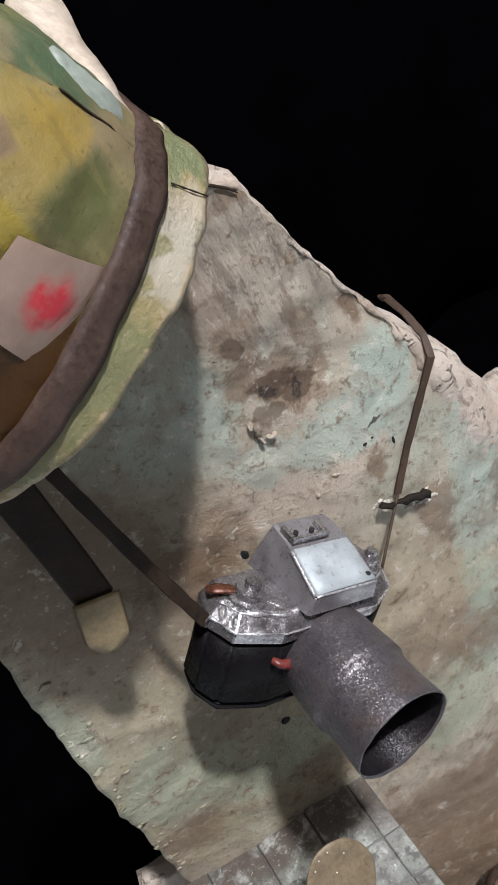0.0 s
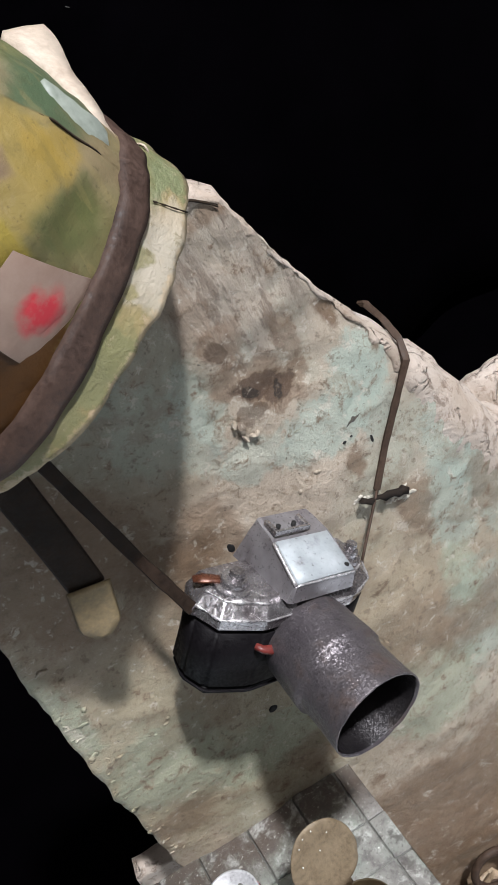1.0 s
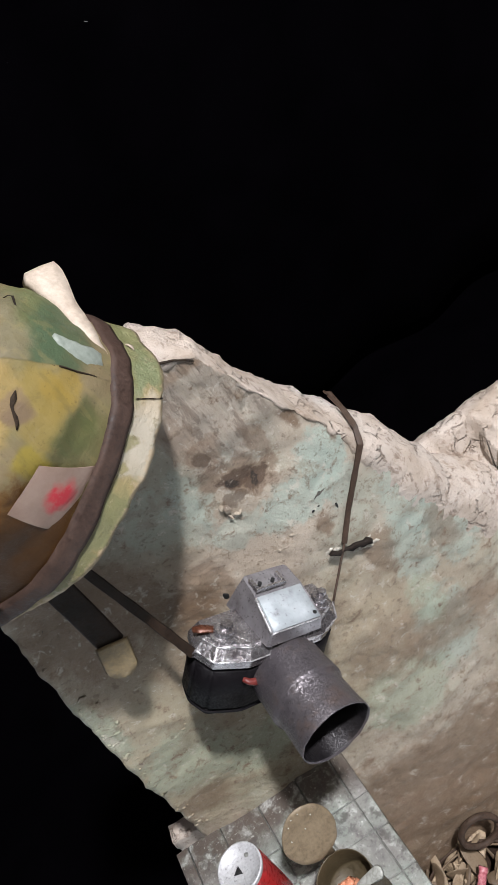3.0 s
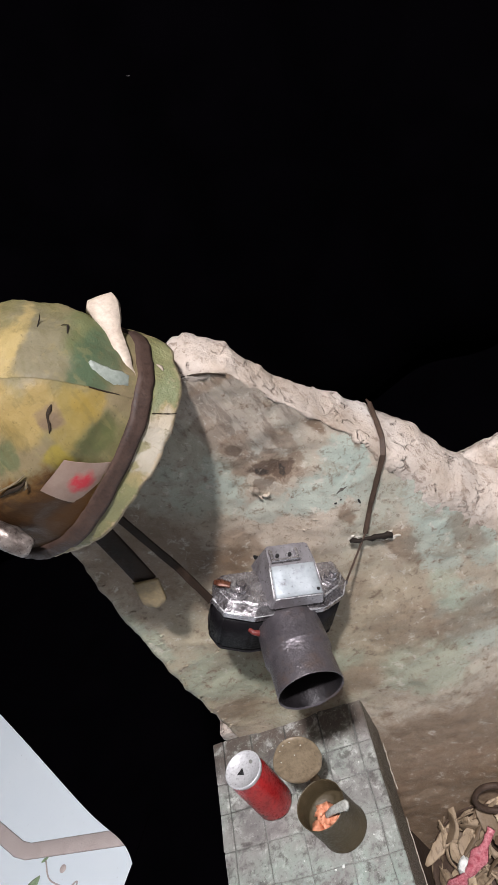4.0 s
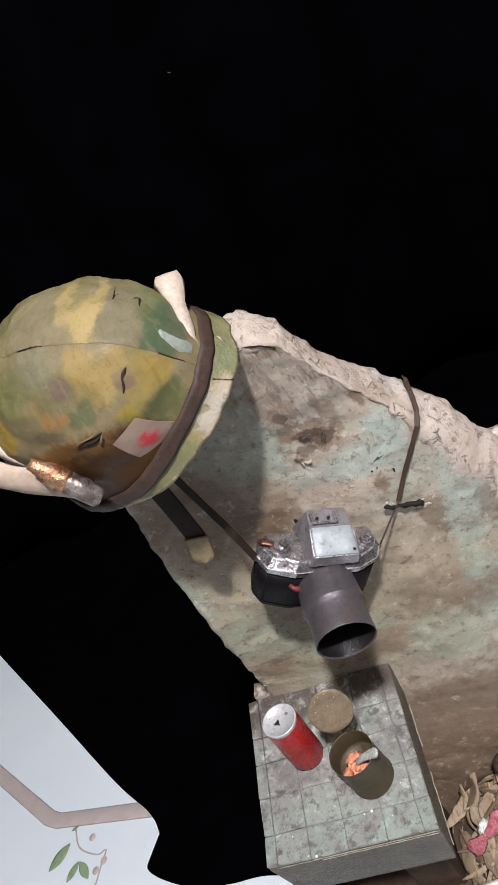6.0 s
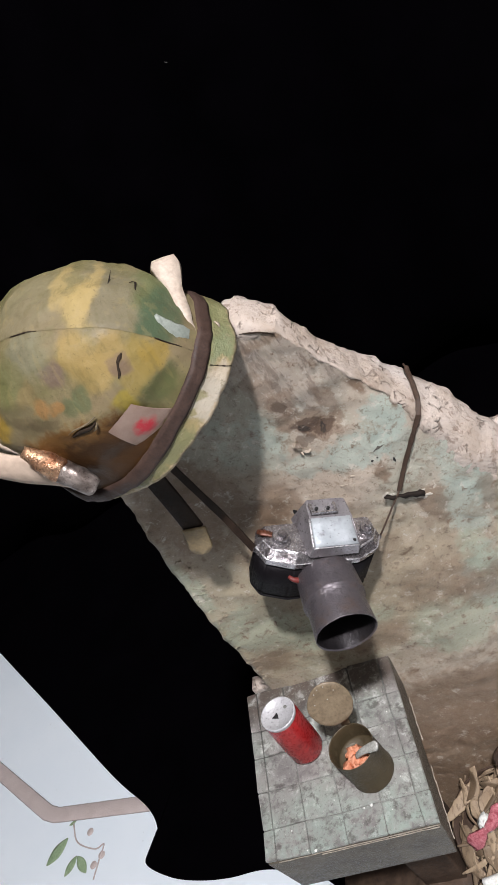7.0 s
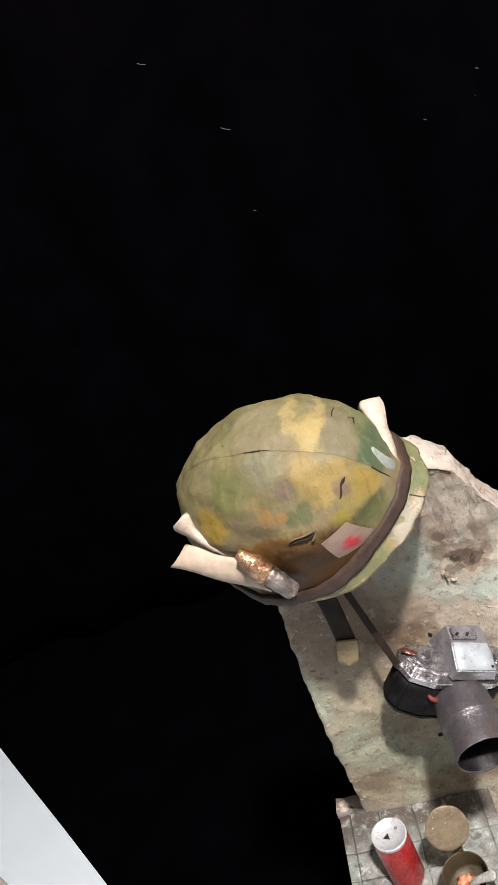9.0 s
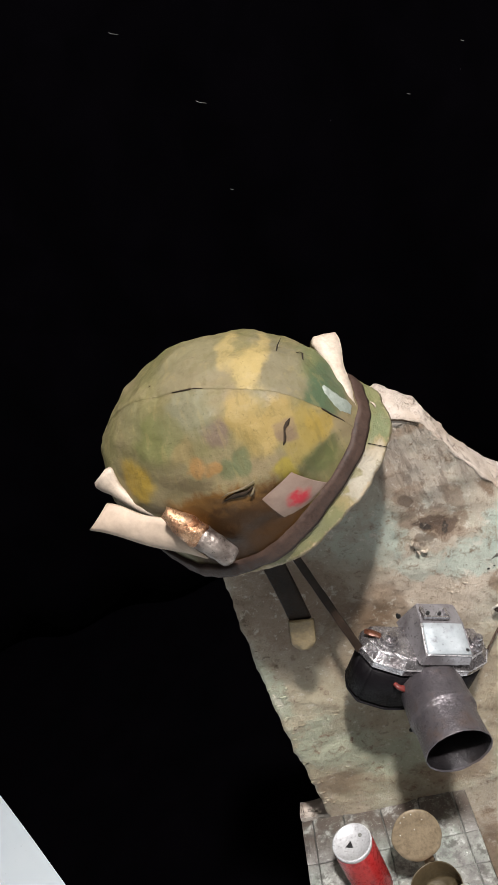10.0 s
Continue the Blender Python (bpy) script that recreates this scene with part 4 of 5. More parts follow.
def helmet_front(x, z, off=0.0):
    """The place on the helmet's near side at x, z."""
    q = Vector((x, 0, z)) - HC
    p = Vector([q.dot(e) / r for e, r in zip((HU, HV, HW), HR)])
    d = Vector([e.y / r for e, r in zip((HU, HV, HW), HR)])
    a, b, c = d.dot(d), p.dot(d), p.dot(p) - 1
    y = (-b - math.sqrt(max(b * b - a * c, 0))) / a
    w = Vector((x, y, z))
    l = [(w - HC).dot(e) for e in (HU, HV, HW)]
    n = sum((e * (v / r ** 2) for e, v, r in zip((HU, HV, HW), l, HR)), Vector((0, 0, 0))).normalized()
    return w + n * (off + dents(w)), n


def helmet():
    h = thing("helmet", (-0.045, 0.642, 1.40), "dented army helmet with a hand-painted camouflage cover, hung on the slab", "helmet")
    na = 150

    def band_line(a):
        a = (a + math.pi) % (2 * math.pi) - math.pi
        return float(np.interp(a, [-3.14, -2.5, -1.83, -1.5, -1.2, -0.95, -0.7, -0.4, 0.0, 0.55, 1.5, 3.14], [0.875, 0.930, 0.965, 0.950, 0.918, 0.896, 0.880, 0.864, 0.855, 0.875, 0.865, 0.875]))

    def shell(v0, v1, rows, off):
        bm = bmesh.new()
        g = []
        for side in (0, 1):
            for j in range(rows + 1):
                v = v0 + (v1 - v0) * (j if side == 0 else rows - j) / rows
                ring = []
                for i in range(na):
                    a = 2 * math.pi * i / na
                    q = helmet_at(a, v)
                    lap = 0.0016 if (q - SEAM).dot(SEAM_WAY) > -0.012 else 0.0
                    c = band_line(a)
                    sunk = -0.0035 * min(1.0, max(0.0, (c - 0.01 - v) / 0.02)) if v1 == 1.0 else 0.0
                    ragged = 0.0022 * noise.noise(q * 70) if v1 == 1.0 and v > 0.98 else 0.0
                    ring.append(bm.verts.new(helmet_at(a, v + ragged * 4, off + lap + sunk - 0.005 * side)))
                g.append(ring)
        for a, b in zip(g, g[1:]):
            for i in range(na):
                bm.faces.new((a[i], a[(i + 1) % na], b[(i + 1) % na], b[i]))
        return bm
    part("cover", shell(0.004, 0.965, 84, 0.0), M_CAMO, h, "cloth cover painted in green, ochre and brown")
    part("brim", shell(0.82, 1.0, 14, 0.001), M_BRIM, h, "flared brim with worn green and white paint")
    bm = bmesh.new()
    g = []
    for i in range(na * 2):
        a = math.pi * i / na
        c = band_line(a)
        wide = 1.0 + 0.06 * noise.noise(Vector((math.cos(a) * 2, math.sin(a) * 2, 0)))
        g.append([bm.verts.new(helmet_at(a, c + dv * wide, o)) for dv, o in ((-0.034, 0.0005), (-0.032, 0.0040), (-0.017, 0.0048), (0.0, 0.0050), (0.017, 0.0048), (0.032, 0.0040), (0.034, 0.0005))])
    for i in range(len(g)):
        a, b = g[i], g[(i + 1) % len(g)]
        for k in range(6):
            bm.faces.new((a[k], a[k + 1], b[k + 1], b[k]))
    part("band", bm, M_BAND, h, "dark brown rubber band")
    # tears in the cover, each with a lifted flap
    n = helmet_front(0.045, 1.493)[1]
    line = [helmet_front(x, z, 0.0010)[0] for x, z in ((0.0535, 1.5020), (0.0500, 1.4995), (0.0465, 1.4975), (0.0450, 1.4945), (0.0440, 1.4905), (0.0420, 1.4865), (0.0395, 1.4840))]
    part("tear", ribbon(line, [0.0010, 0.0048, 0.0030, 0.0022, 0.0034, 0.0026, 0.0008], 0.0006, n, 0.5), M_SLIT, h, "dark slit torn in the cover")
    n = helmet_front(-0.02, 1.459)[1]
    line = [helmet_front(x, z, 0.0013)[0] for x, z in ((-0.035, 1.4570), (-0.029, 1.4585), (-0.022, 1.4595), (-0.014, 1.4580), (-0.008, 1.4590), (-0.003, 1.4615))]
    part("tear", ribbon(line, [0.001, 0.0056, 0.0078, 0.0046, 0.0026, 0.0008], 0.0010, n, 0.9), M_SLIT, h, "dark slit torn in the cover")
    line = [helmet_front(x, z, 0.0035)[0] for x, z in ((-0.036, 1.4625), (-0.027, 1.4645), (-0.018, 1.4645), (-0.009, 1.4650), (0.001, 1.4675))]
    part("flap", ribbon(line, [0.0006, 0.0020, 0.0030, 0.0016, 0.0005], 0.0012, n + Vector((0, 0, 0.7)), 0.6), M_RUBBED, h, "pale lifted edge of the tear")
    line = [helmet_front(x, z, 0.0030)[0] for x, z in ((-0.010, 1.4540), (-0.006, 1.4560), (-0.002, 1.4610))]
    part("flap", ribbon(line, [0.0010, 0.0030, 0.0010], 0.0014, n + Vector((0, 0, 0.3)), 0.4), M_RUBBED, h)
    # creases near the crown
    for pts, widths in ((((0.0660, 1.5560), (0.0600, 1.5505), (0.0555, 1.5450), (0.0490, 1.5390)), (0.0004, 0.0012, 0.0007, 0.0004)),
                        (((0.0740, 1.5345), (0.0775, 1.5340), (0.0800, 1.5315), (0.0785, 1.5270), (0.0790, 1.5215)), (0.0005, 0.0010, 0.0022, 0.0012, 0.0018)),
                        (((0.083, 1.4950), (0.092, 1.4860), (0.100, 1.4760)), (0.0005, 0.0013, 0.0005))):
        n = helmet_front(*pts[1])[1]
        part("crease", ribbon([helmet_front(x, z, 0.0006)[0] for x, z in pts], list(widths), 0.0006, n, 0.6), M_IRON, h, "dark crack in the painted cover")
    # open stretches of the long seam
    def seam_at(x):
        lo, hi = 1.44, 1.575
        for _ in range(30):
            z = (lo + hi) / 2
            lo, hi = (z, hi) if (helmet_front(x, z)[0] - SEAM).dot(SEAM_WAY) < -0.012 else (lo, z)
        return helmet_front(x, z, 0.0010)
    for x0, x1 in ((-0.052, -0.018), (0.080, 0.100)):
        line = [seam_at(x0 + (x1 - x0) * k / 12) for k in range(13)]
        part("seam", ribbon([q for q, _ in line], [0.0003 + 0.0009 * math.sin(math.pi * (k + 0.5) / 13) for k in range(13)], 0.0008, [n for _, n in line], 0.9), M_SLIT, h, "open seam of the cover")
    # chin strap, coloured dark as in the helmet's shadow, with a pale tab
    line = curve_through([(-0.055, 0.612, 1.365), (-0.058, 0.614, 1.295), (-0.059, 0.614, 1.245), (-0.061, 0.614, 1.196)], 8)
    strap = part("chin_strap", ribbon(line, 0.028, 0.003, (0.1, -1, 0.15)), M_STRAP_SHADED, h, "brown leather chin strap, darkened for the helmet's shadow")
    line = curve_through([(-0.0595, 0.6105, 1.200), (-0.0645, 0.6105, 1.184), (-0.070, 0.6105, 1.166), (-0.0745, 0.611, 1.152)], 6)
    k = len(line)
    part("tab", ribbon(line, [0.034 if i < k - 6 else 0.034 - 0.00058 * (i - k + 7) ** 2 for i in range(k)], 0.003, (0.1, -1, 0.15)), M_TAB, strap, "tan rounded leather tab")
    # a crack across the brim, a split in its lower part, and a curl of paint by the band
    for ends, w in ((((-0.155, 0.905), (-0.13, 0.945), (-0.10, 0.997)), 0.0011),):
        line = curve_through([helmet_at(a, v, 0.0022) for a, v in ends], 5)
        part("brim_crack", ribbon(line, [w * (0.6 + 0.4 * math.sin(2.1 * i)) for i in range(len(line))], 0.0006, helmet_at(ends[1][0], 0.9, 0.02) - helmet_at(ends[1][0], 0.9)), M_SLIT, h, "thin dark crack in the brim")
    line = [helmet_at(0.28 - 0.012 * k, 0.914 + 0.006 * k, 0.002 + 0.0022 * math.sin(0.8 * k)) for k in range(5)]
    part("paint_curl", ribbon(line, [0.001, 0.0045, 0.006, 0.004, 0.001], 0.0012, helmet_at(0.26, 0.9, 0.02) - helmet_at(0.26, 0.9), 0.5), M_BONE, h, "cream curl of lifted paint")
    return h


HELMET = helmet()


def tucked_things():
    p00, p10, p11, p01 = (-0.0015, 1.4435), (0.035, 1.4565), (0.062, 1.416), (0.0105, 1.397)

    def fn(u, v):
        x = (p00[0] * (1 - u) + p10[0] * u) * (1 - v) + (p01[0] * (1 - u) + p11[0] * u) * v
        z = (p00[1] * (1 - u) + p10[1] * u) * (1 - v) + (p01[1] * (1 - u) + p11[1] * u) * v
        p, n = helmet_front(x, z)
        return p + n * (0.0036 - dents(p))
    card = part("card", sheet(fn, 14, 14, 0.0006, (0, 1, 0)), M_CARD, smooth=False)
    bm = bmesh.new()
    hub = Vector((0.0305, 0, 1.4245))
    rings = []
    for k in (0.12, 0.45, 0.75, 1.0):
        ring = []
        for i in range(44):
            a = 2 * math.pi * i / 44
            r = k * (0.0095 + 0.0035 * noise.noise(Vector((math.cos(a) * 1.6, math.sin(a) * 1.6, 4))) + 0.0016 * noise.noise(Vector((math.cos(a) * 6, math.sin(a) * 6, 9))) * k)
            p, n = helmet_front(hub.x + r * 1.12 * math.cos(a), hub.z + r * math.sin(a))
            ring.append(bm.verts.new(p + n * (0.0040 - 0.0003 * (k == 1.0) - dents(p))))
        rings.append(ring)
    bm.faces.new(rings[0])
    for a, b in zip(rings, rings[1:]):
        for i in range(44):
            bm.faces.new((a[i], b[i], b[(i + 1) % 44], a[(i + 1) % 44]))
    part("red_mark", bm, M_CARD, card, "smudged red paint mark")
    tagged(card, "pale card with a smudged red mark tucked under the helmet band", "card")
    # copper cartridge
    c = thing("cartridge", (-0.085, 0.52, 1.40), "crumpled copper and grey cartridge tucked into the helmet band", "cartridge")
    a, b = Vector((-0.104, 0.524, 1.461)), Vector((-0.0585, 0.5125, 1.3875))
    mid = a.lerp(b, 0.52)
    la = [a.lerp(mid, k / 10) for k in range(11)]
    # the foil is twisted, so its girth is uneven
    bm = rod(la, [0.0055, 0.0078, 0.0084, 0.0092, 0.0118, 0.0130, 0.0134, 0.0136, 0.0132, 0.0130, 0.0128], 20)
    rough_up(bm, 0.0024, 110)
    part("tip", bm, M_COPPER, c, "shiny crumpled copper foil")
    lb = [mid.lerp(b, k / 8) for k in range(9)]
    bm = rod(lb, [0.0128, 0.0134, 0.0130, 0.0136, 0.0130, 0.0128, 0.0126, 0.0122, 0.009], 20)
    rough_up(bm, 0.0024, 110)
    part("case", bm, M_CASE, c, "dull grey foil case")
    # paper packet at the helmet's side
    corners = [Vector(q) for q in ((-0.201, 0.544, 1.460), (-0.172, 0.554, 1.478), (-0.106, 0.532, 1.440), (-0.092, 0.530, 1.384))]
    bm = sheet(lambda u, v: corners[0].lerp(corners[3], u).lerp(corners[1].lerp(corners[2], u), v) + Vector((0, -0.006 * math.sin(3.1 * v), 0.002 * math.sin(9 * u))), 14, 6, 0.003, (0.3, 0.9, -0.2))
    tagged(part("paper_packet", bm, M_PAPER), "folded cream paper packet tucked under the helmet band", "paper")

    def peg(points, widths, thick, face, label):
        line = curve_through(points, 6)
        n = len(line)
        bm = ribbon(line, [float(np.interp(i / (n - 1), *widths)) for i in range(n)], thick, [Vector(face(i / (n - 1))) for i in range(n)])
        rough_up(bm, 0.0012, 60)
        tagged(part("peg", bm, M_BONE), label, "peg")
    peg([(-0.108, 0.545, 1.438), (-0.135, 0.556, 1.452), (-0.156, 0.570, 1.469), (-0.168, 0.580, 1.484), (-0.175, 0.586, 1.497)], ([0, 0.4, 0.65, 0.8, 0.93, 1.0], [0.008, 0.010, 0.016, 0.028, 0.034, 0.026]), 0.008, lambda k: (-0.3, -0.85, 0.45), "flat cream peg with a flared end, lying along the paper packet")
    # cream peg stuck under the band
    peg([(0.1045, 0.588, 1.450), (0.1055, 0.600, 1.464), (0.1055, 0.622, 1.484), (0.1035, 0.648, 1.504), (0.1015, 0.671, 1.520)], ([0, 0.25, 0.5, 0.65, 0.8, 0.93, 1.0], [0.008, 0.013, 0.015, 0.018, 0.030, 0.036, 0.030]), 0.0085, lambda k: (0.35 + 0.5 * math.sin(3.0 * k), -0.65, 0.7), "flat cream peg with a flared end, tucked under the helmet band")
    line = [helmet_front(0.089 + 0.015 * k / 8, 1.503 - 0.043 * k / 8, 0.002)[0] for k in range(9)]
    bm = ribbon(line, [0.003, 0.009, 0.012, 0.014, 0.014, 0.015, 0.016, 0.013, 0.008], 0.0012, (0.6, -0.7, 0.4), 0.3)
    tagged(part("paper_scrap", bm, M_SCRAP), "torn pale blue-white paper scrap stuck to the helmet", "paper")


tucked_things()


# ---- the still camera ----
def still_camera():
    fw = Vector((0.165, -0.968, -0.189)).normalized()
    ax = Vector((0.772, 0.27, -0.575))
    ax = (ax - fw * ax.dot(fw)).normalized()
    up = ax.cross(-fw)
    c = Vector((0.054, 0.620, 1.043))
    base = Matrix(((ax.x, -fw.x, up.x, c.x), (ax.y, -fw.y, up.y, c.y), (ax.z, -fw.z, up.z, c.z), (0, 0, 0, 1)))
    cam_thing = thing("still_camera", c, "old silver and black film camera with long lens, on a strap", "camera")

    def local(bm, amp=0.0008, seed=1.0):
        rough_up(bm, amp, 60, None, seed)
        bmesh.ops.transform(bm, matrix=base, verts=bm.verts)
        return bm

    def outline(pts, z0, z1, top_in=0.0, bevel=0.003):
        bm = bmesh.new()
        low = [bm.verts.new((x, y, z0)) for x, y in pts]
        cx, cy = sum(p[0] for p in pts) / len(pts), sum(p[1] for p in pts) / len(pts)
        high = [bm.verts.new((cx + (x - cx) * (1 - top_in), cy + (y - cy) * (1 - top_in * 1.5), z1)) for x, y in pts]
        n = len(pts)
        bm.faces.new(low[::-1])
        bm.faces.new(high)
        for i in range(n):
            bm.faces.new((low[i], low[(i + 1) % n], high[(i + 1) % n], high[i]))
        bmesh.ops.bevel(bm, geom=bm.edges[:], offset=bevel, segments=2, affect="EDGES")
        bmesh.ops.triangulate(bm, faces=bm.faces)
        bmesh.ops.subdivide_edges(bm, edges=bm.edges, cuts=1)
        return bm
    plan = [(-0.092, 0.040), (-0.098, 0.014), (-0.089, -0.008), (-0.052, -0.022), (0.042, -0.022), (0.072, -0.008), (0.084, 0.014), (0.080, 0.040)]
    part("body", local(outline(plan, -0.041, 0.024, 0.0, 0.004)), M_LEATHER, cam_thing, "black leatherette body")
    bm = bmesh.new()
    rim = [(x * 1.005, y * 1.03) for x, y in plan]
    rings = [[bm.verts.new((x * (1 - inset / 0.1), y + inset * (1.0 if y < 0 else 0.35 if y < 0.02 else 0.0), z)) for x, y in rim] for z, inset in ((0.0245, 0.0), (0.0350, 0.0), (0.0440, 0.0095), (0.0460, 0.0125))]
    for a, b in zip(rings, rings[1:]):
        for i in range(len(rim)):
            bm.faces.new((a[i], a[(i + 1) % len(rim)], b[(i + 1) % len(rim)], b[i]))
    bm.faces.new(rings[0][::-1])
    bm.faces.new(rings[-1])
    bmesh.ops.bevel(bm, geom=bm.edges[:], offset=0.0009, segments=1, affect="EDGES")
    bmesh.ops.triangulate(bm, faces=bm.faces)
    bmesh.ops.subdivide_edges(bm, edges=bm.edges, cuts=2)
    top = part("top_plate", local(bm, 0.0007), M_FOIL, cam_thing, "crumpled bright silver top plate", smooth=False)
    # thin pale rods added along the bevels in place of their highlights
    def edge_line(ring, first, last, radius):
        z, inset = ring
        pts = [Vector((x * (1 - inset / 0.1), y + inset * (1.0 if y < 0 else 0.35 if y < 0.02 else 0.0) - 0.0004, z + 0.0004)) for x, y in rim[first:last]]
        line = [a.lerp(b, k / 8) for a, b in zip(pts, pts[1:]) for k in range(8)] + [pts[-1]]
        girth = [radius * max(0.25, 0.75 + 1.1 * noise.noise(q * 110)) for q in line]
        part("edge_glint", local(rod(line, girth, 8), 0.0005, 7.0), M_GLINT, top, "thin pale rod painting in the plate's edge highlight")
    edge_line((0.0350, 0.0), 1, 7, 0.0014)
    edge_line((0.0440, 0.0095), 1, 4, 0.0019)
    edge_line((0.0440, 0.0095), 4, 7, 0.0019)
    part("bottom_plate", local(outline([(x * 0.98, y * 0.98) for x, y in plan], -0.047, -0.0415, 0.0, 0.002)), M_LEATHER, cam_thing)
    # pentaprism housing with a sloping front
    bm = bmesh.new()
    prof = [(-0.022, 0.046), (-0.020, 0.0625), (0.022, 0.0755), (0.052, 0.081), (0.056, 0.040)]
    wide = ((-0.034, -0.0305, -0.027, -0.024, -0.038), (0.038, 0.0375, 0.035, 0.031, 0.042))
    sides = [[bm.verts.new((x, y, z)) for x, (y, z) in zip(xs, prof)] for xs in wide]
    for i in range(len(prof) - 1):
        bm.faces.new((sides[0][i], sides[0][i + 1], sides[1][i + 1], sides[1][i]))
    bm.faces.new(sides[0])
    bm.faces.new(sides[1][::-1])
    bmesh.ops.bevel(bm, geom=bm.edges[:], offset=0.0022, segments=1, affect="EDGES")
    bmesh.ops.triangulate(bm, faces=bm.faces)
    bmesh.ops.subdivide_edges(bm, edges=bm.edges, cuts=2)
    prism = part("prism", local(bm, 0.0006, 3.0), M_SILVER, cam_thing, "pale silver prism housing", smooth=False)
    # raised plate on the sloping front, with pale rods for its edge highlights
    lo, hi = Vector((0, -0.0195, 0.0630)), Vector((0, 0.0205, 0.0754))
    rise = (hi - lo).normalized().cross(Vector((-1, 0, 0)))
    bm = bmesh.new()
    front = [(-0.0285, lo), (0.0345, lo), (0.0325, hi), (-0.0255, hi)]
    low = [bm.verts.new(q + Vector((x, 0, 0)) - rise * 0.0006) for x, q in front]
    high = [bm.verts.new(q + Vector((x * 0.96, 0, 0)) + rise * 0.0014) for x, q in front]
    bm.faces.new(high)
    for i in range(4):
        bm.faces.new((low[i], low[(i + 1) % 4], high[(i + 1) % 4], high[i]))
    bmesh.ops.subdivide_edges(bm, edges=bm.edges, cuts=3, use_grid_fill=True)
    part("front_plate", local(bm, 0.0004, 5.0), M_PLATE, prism, "pale silver plate on the prism's front")
    part("ridge", local(rod([lo.lerp(hi, k / 8) + Vector((-0.0305 + 0.003 * k / 8, -0.0005, 0.0003)) for k in range(9)], 0.0017, 8), 0.0006), M_GLINT, prism, "thin pale rod painting in a highlight on the prism's edge")
    part("ridge", local(rod([Vector((-0.029 + 0.064 * k / 10, -0.0205, 0.0622)) for k in range(11)], 0.0010, 8), 0.0006), M_GLINT, prism, "thin pale rod painting in a highlight on the prism's edge")
    shoe = join(block(-0.024, 0.014, 0.024, 0.027, 0.0785, 0.0835, 0.0006), block(-0.024, -0.020, 0.0275, 0.042, 0.0785, 0.0835, 0.0006), block(0.010, 0.014, 0.0275, 0.042, 0.0785, 0.0835, 0.0006))
    part("accessory_shoe", local(shoe, 0.0003), M_FOIL, prism)
    for x, y in ((-0.014, 0.034), (0.003, 0.034)):
        part("screw", local(turned([(0.0001, 0.0820), (0.0022, 0.0820), (0.0022, 0.078)], Matrix.Translation((x, y, 0)), 12), 0.0), M_DARK, prism)
    part("stud", local(turned([(0.0001, 0.0670), (0.0024, 0.0665), (0.0030, 0.060)], Matrix.Translation((0.029, -0.014, 0)), 10), 0.0), M_DARK, prism)
    # dials and the winding lever
    for x, r in ((-0.067, 0.0145), (0.059, 0.012)):
        d = part("dial", local(turned([(0.0001, 0.055), (r * 0.72, 0.055), (r * 0.78, 0.0535), (r * 0.78, 0.0485), (r * 1.05, 0.0475), (r * 1.1, 0.043)], Matrix.Translation((x, 0.013, 0.001)), 28), 0.0004), M_FOIL, cam_thing, smooth=False)
        part("dial_button", local(turned([(0.0001, 0.0615), (r * 0.40, 0.0610), (r * 0.46, 0.059), (r * 0.46, 0.054)], Matrix.Translation((x + 0.002, 0.013, 0.001)), 16), 0.0003), M_FOIL, d, smooth=False)
    line = [base @ Vector(q) for q in ((-0.070, 0.016, 0.0505), (-0.079, 0.022, 0.0505), (-0.088, 0.027, 0.0495), (-0.095, 0.030, 0.048))]
    part("winding_lever", ribbon(line, [0.006, 0.010, 0.012, 0.007], 0.002, up), M_RUST, cam_thing, "rusty brown winding lever")
    line = [base @ Vector(q) for q in ((-0.057, -0.021, 0.009), (-0.052, -0.026, 0.008), (-0.045, -0.028, 0.007), (-0.039, -0.027, 0.007))]
    part("timer_lever", ribbon(line, [0.005, 0.007, 0.009, 0.003], 0.003, up + fw * 0.6), M_REDTIP, cam_thing, "red timer lever")
    for x in (-0.0985, 0.0845):
        ring = [base @ Vector((x * 1.0 + 0.003 * math.cos(a), 0.014, 0.030 + 0.004 * math.sin(a))) for a in [k * math.pi / 6 for k in range(13)]]
        part("strap_lug", rod(ring, 0.0012, 6), M_BARREL, cam_thing)
    # lens barrel, open at its end
    way = Vector((0.165, -0.968, -0.189)).normalized()
    m = Matrix.Translation(Vector((0.0729, 0.5066, 1.0256)) - way * 0.100) @ way.to_track_quat("Z", "X").to_matrix().to_4x4()
    wall = [(0.037, -0.012), (0.0395, 0.0), (0.0415, 0.012), (0.0425, 0.030), (0.0436, 0.048), (0.0434, 0.052), (0.0416, 0.0535), (0.0404, 0.058), (0.0410, 0.080), (0.0420, 0.0985), (0.0419, 0.100), (0.0409, 0.100), (0.0400, 0.090), (0.0395, 0.040), (0.0385, 0.018), (0.0001, 0.017)]
    bm = turned(wall, m, 64)
    rough_up(bm, 0.0007, 70)
    lens = part("lens_barrel", bm, M_BARREL, cam_thing, "dark speckled metal lens barrel, hollow at its end")
    # inner sleeve whose dark colour puts shade into the hollow barrel
    part("inner_shade", turned([(0.0360, 0.018), (0.0378, 0.022), (0.0382, 0.060), (0.0388, 0.0975), (0.0392, 0.0985)], m, 48), M_BARREL_SHADED, lens, "inside of the barrel, its paint darkened to stand for shade")
    part("lens_glass", turned([(0.0001, 0.030), (0.022, 0.027), (0.037, 0.021)], m, 40), M_DARK, lens)
    return base


CAMERA_BASE = still_camera()


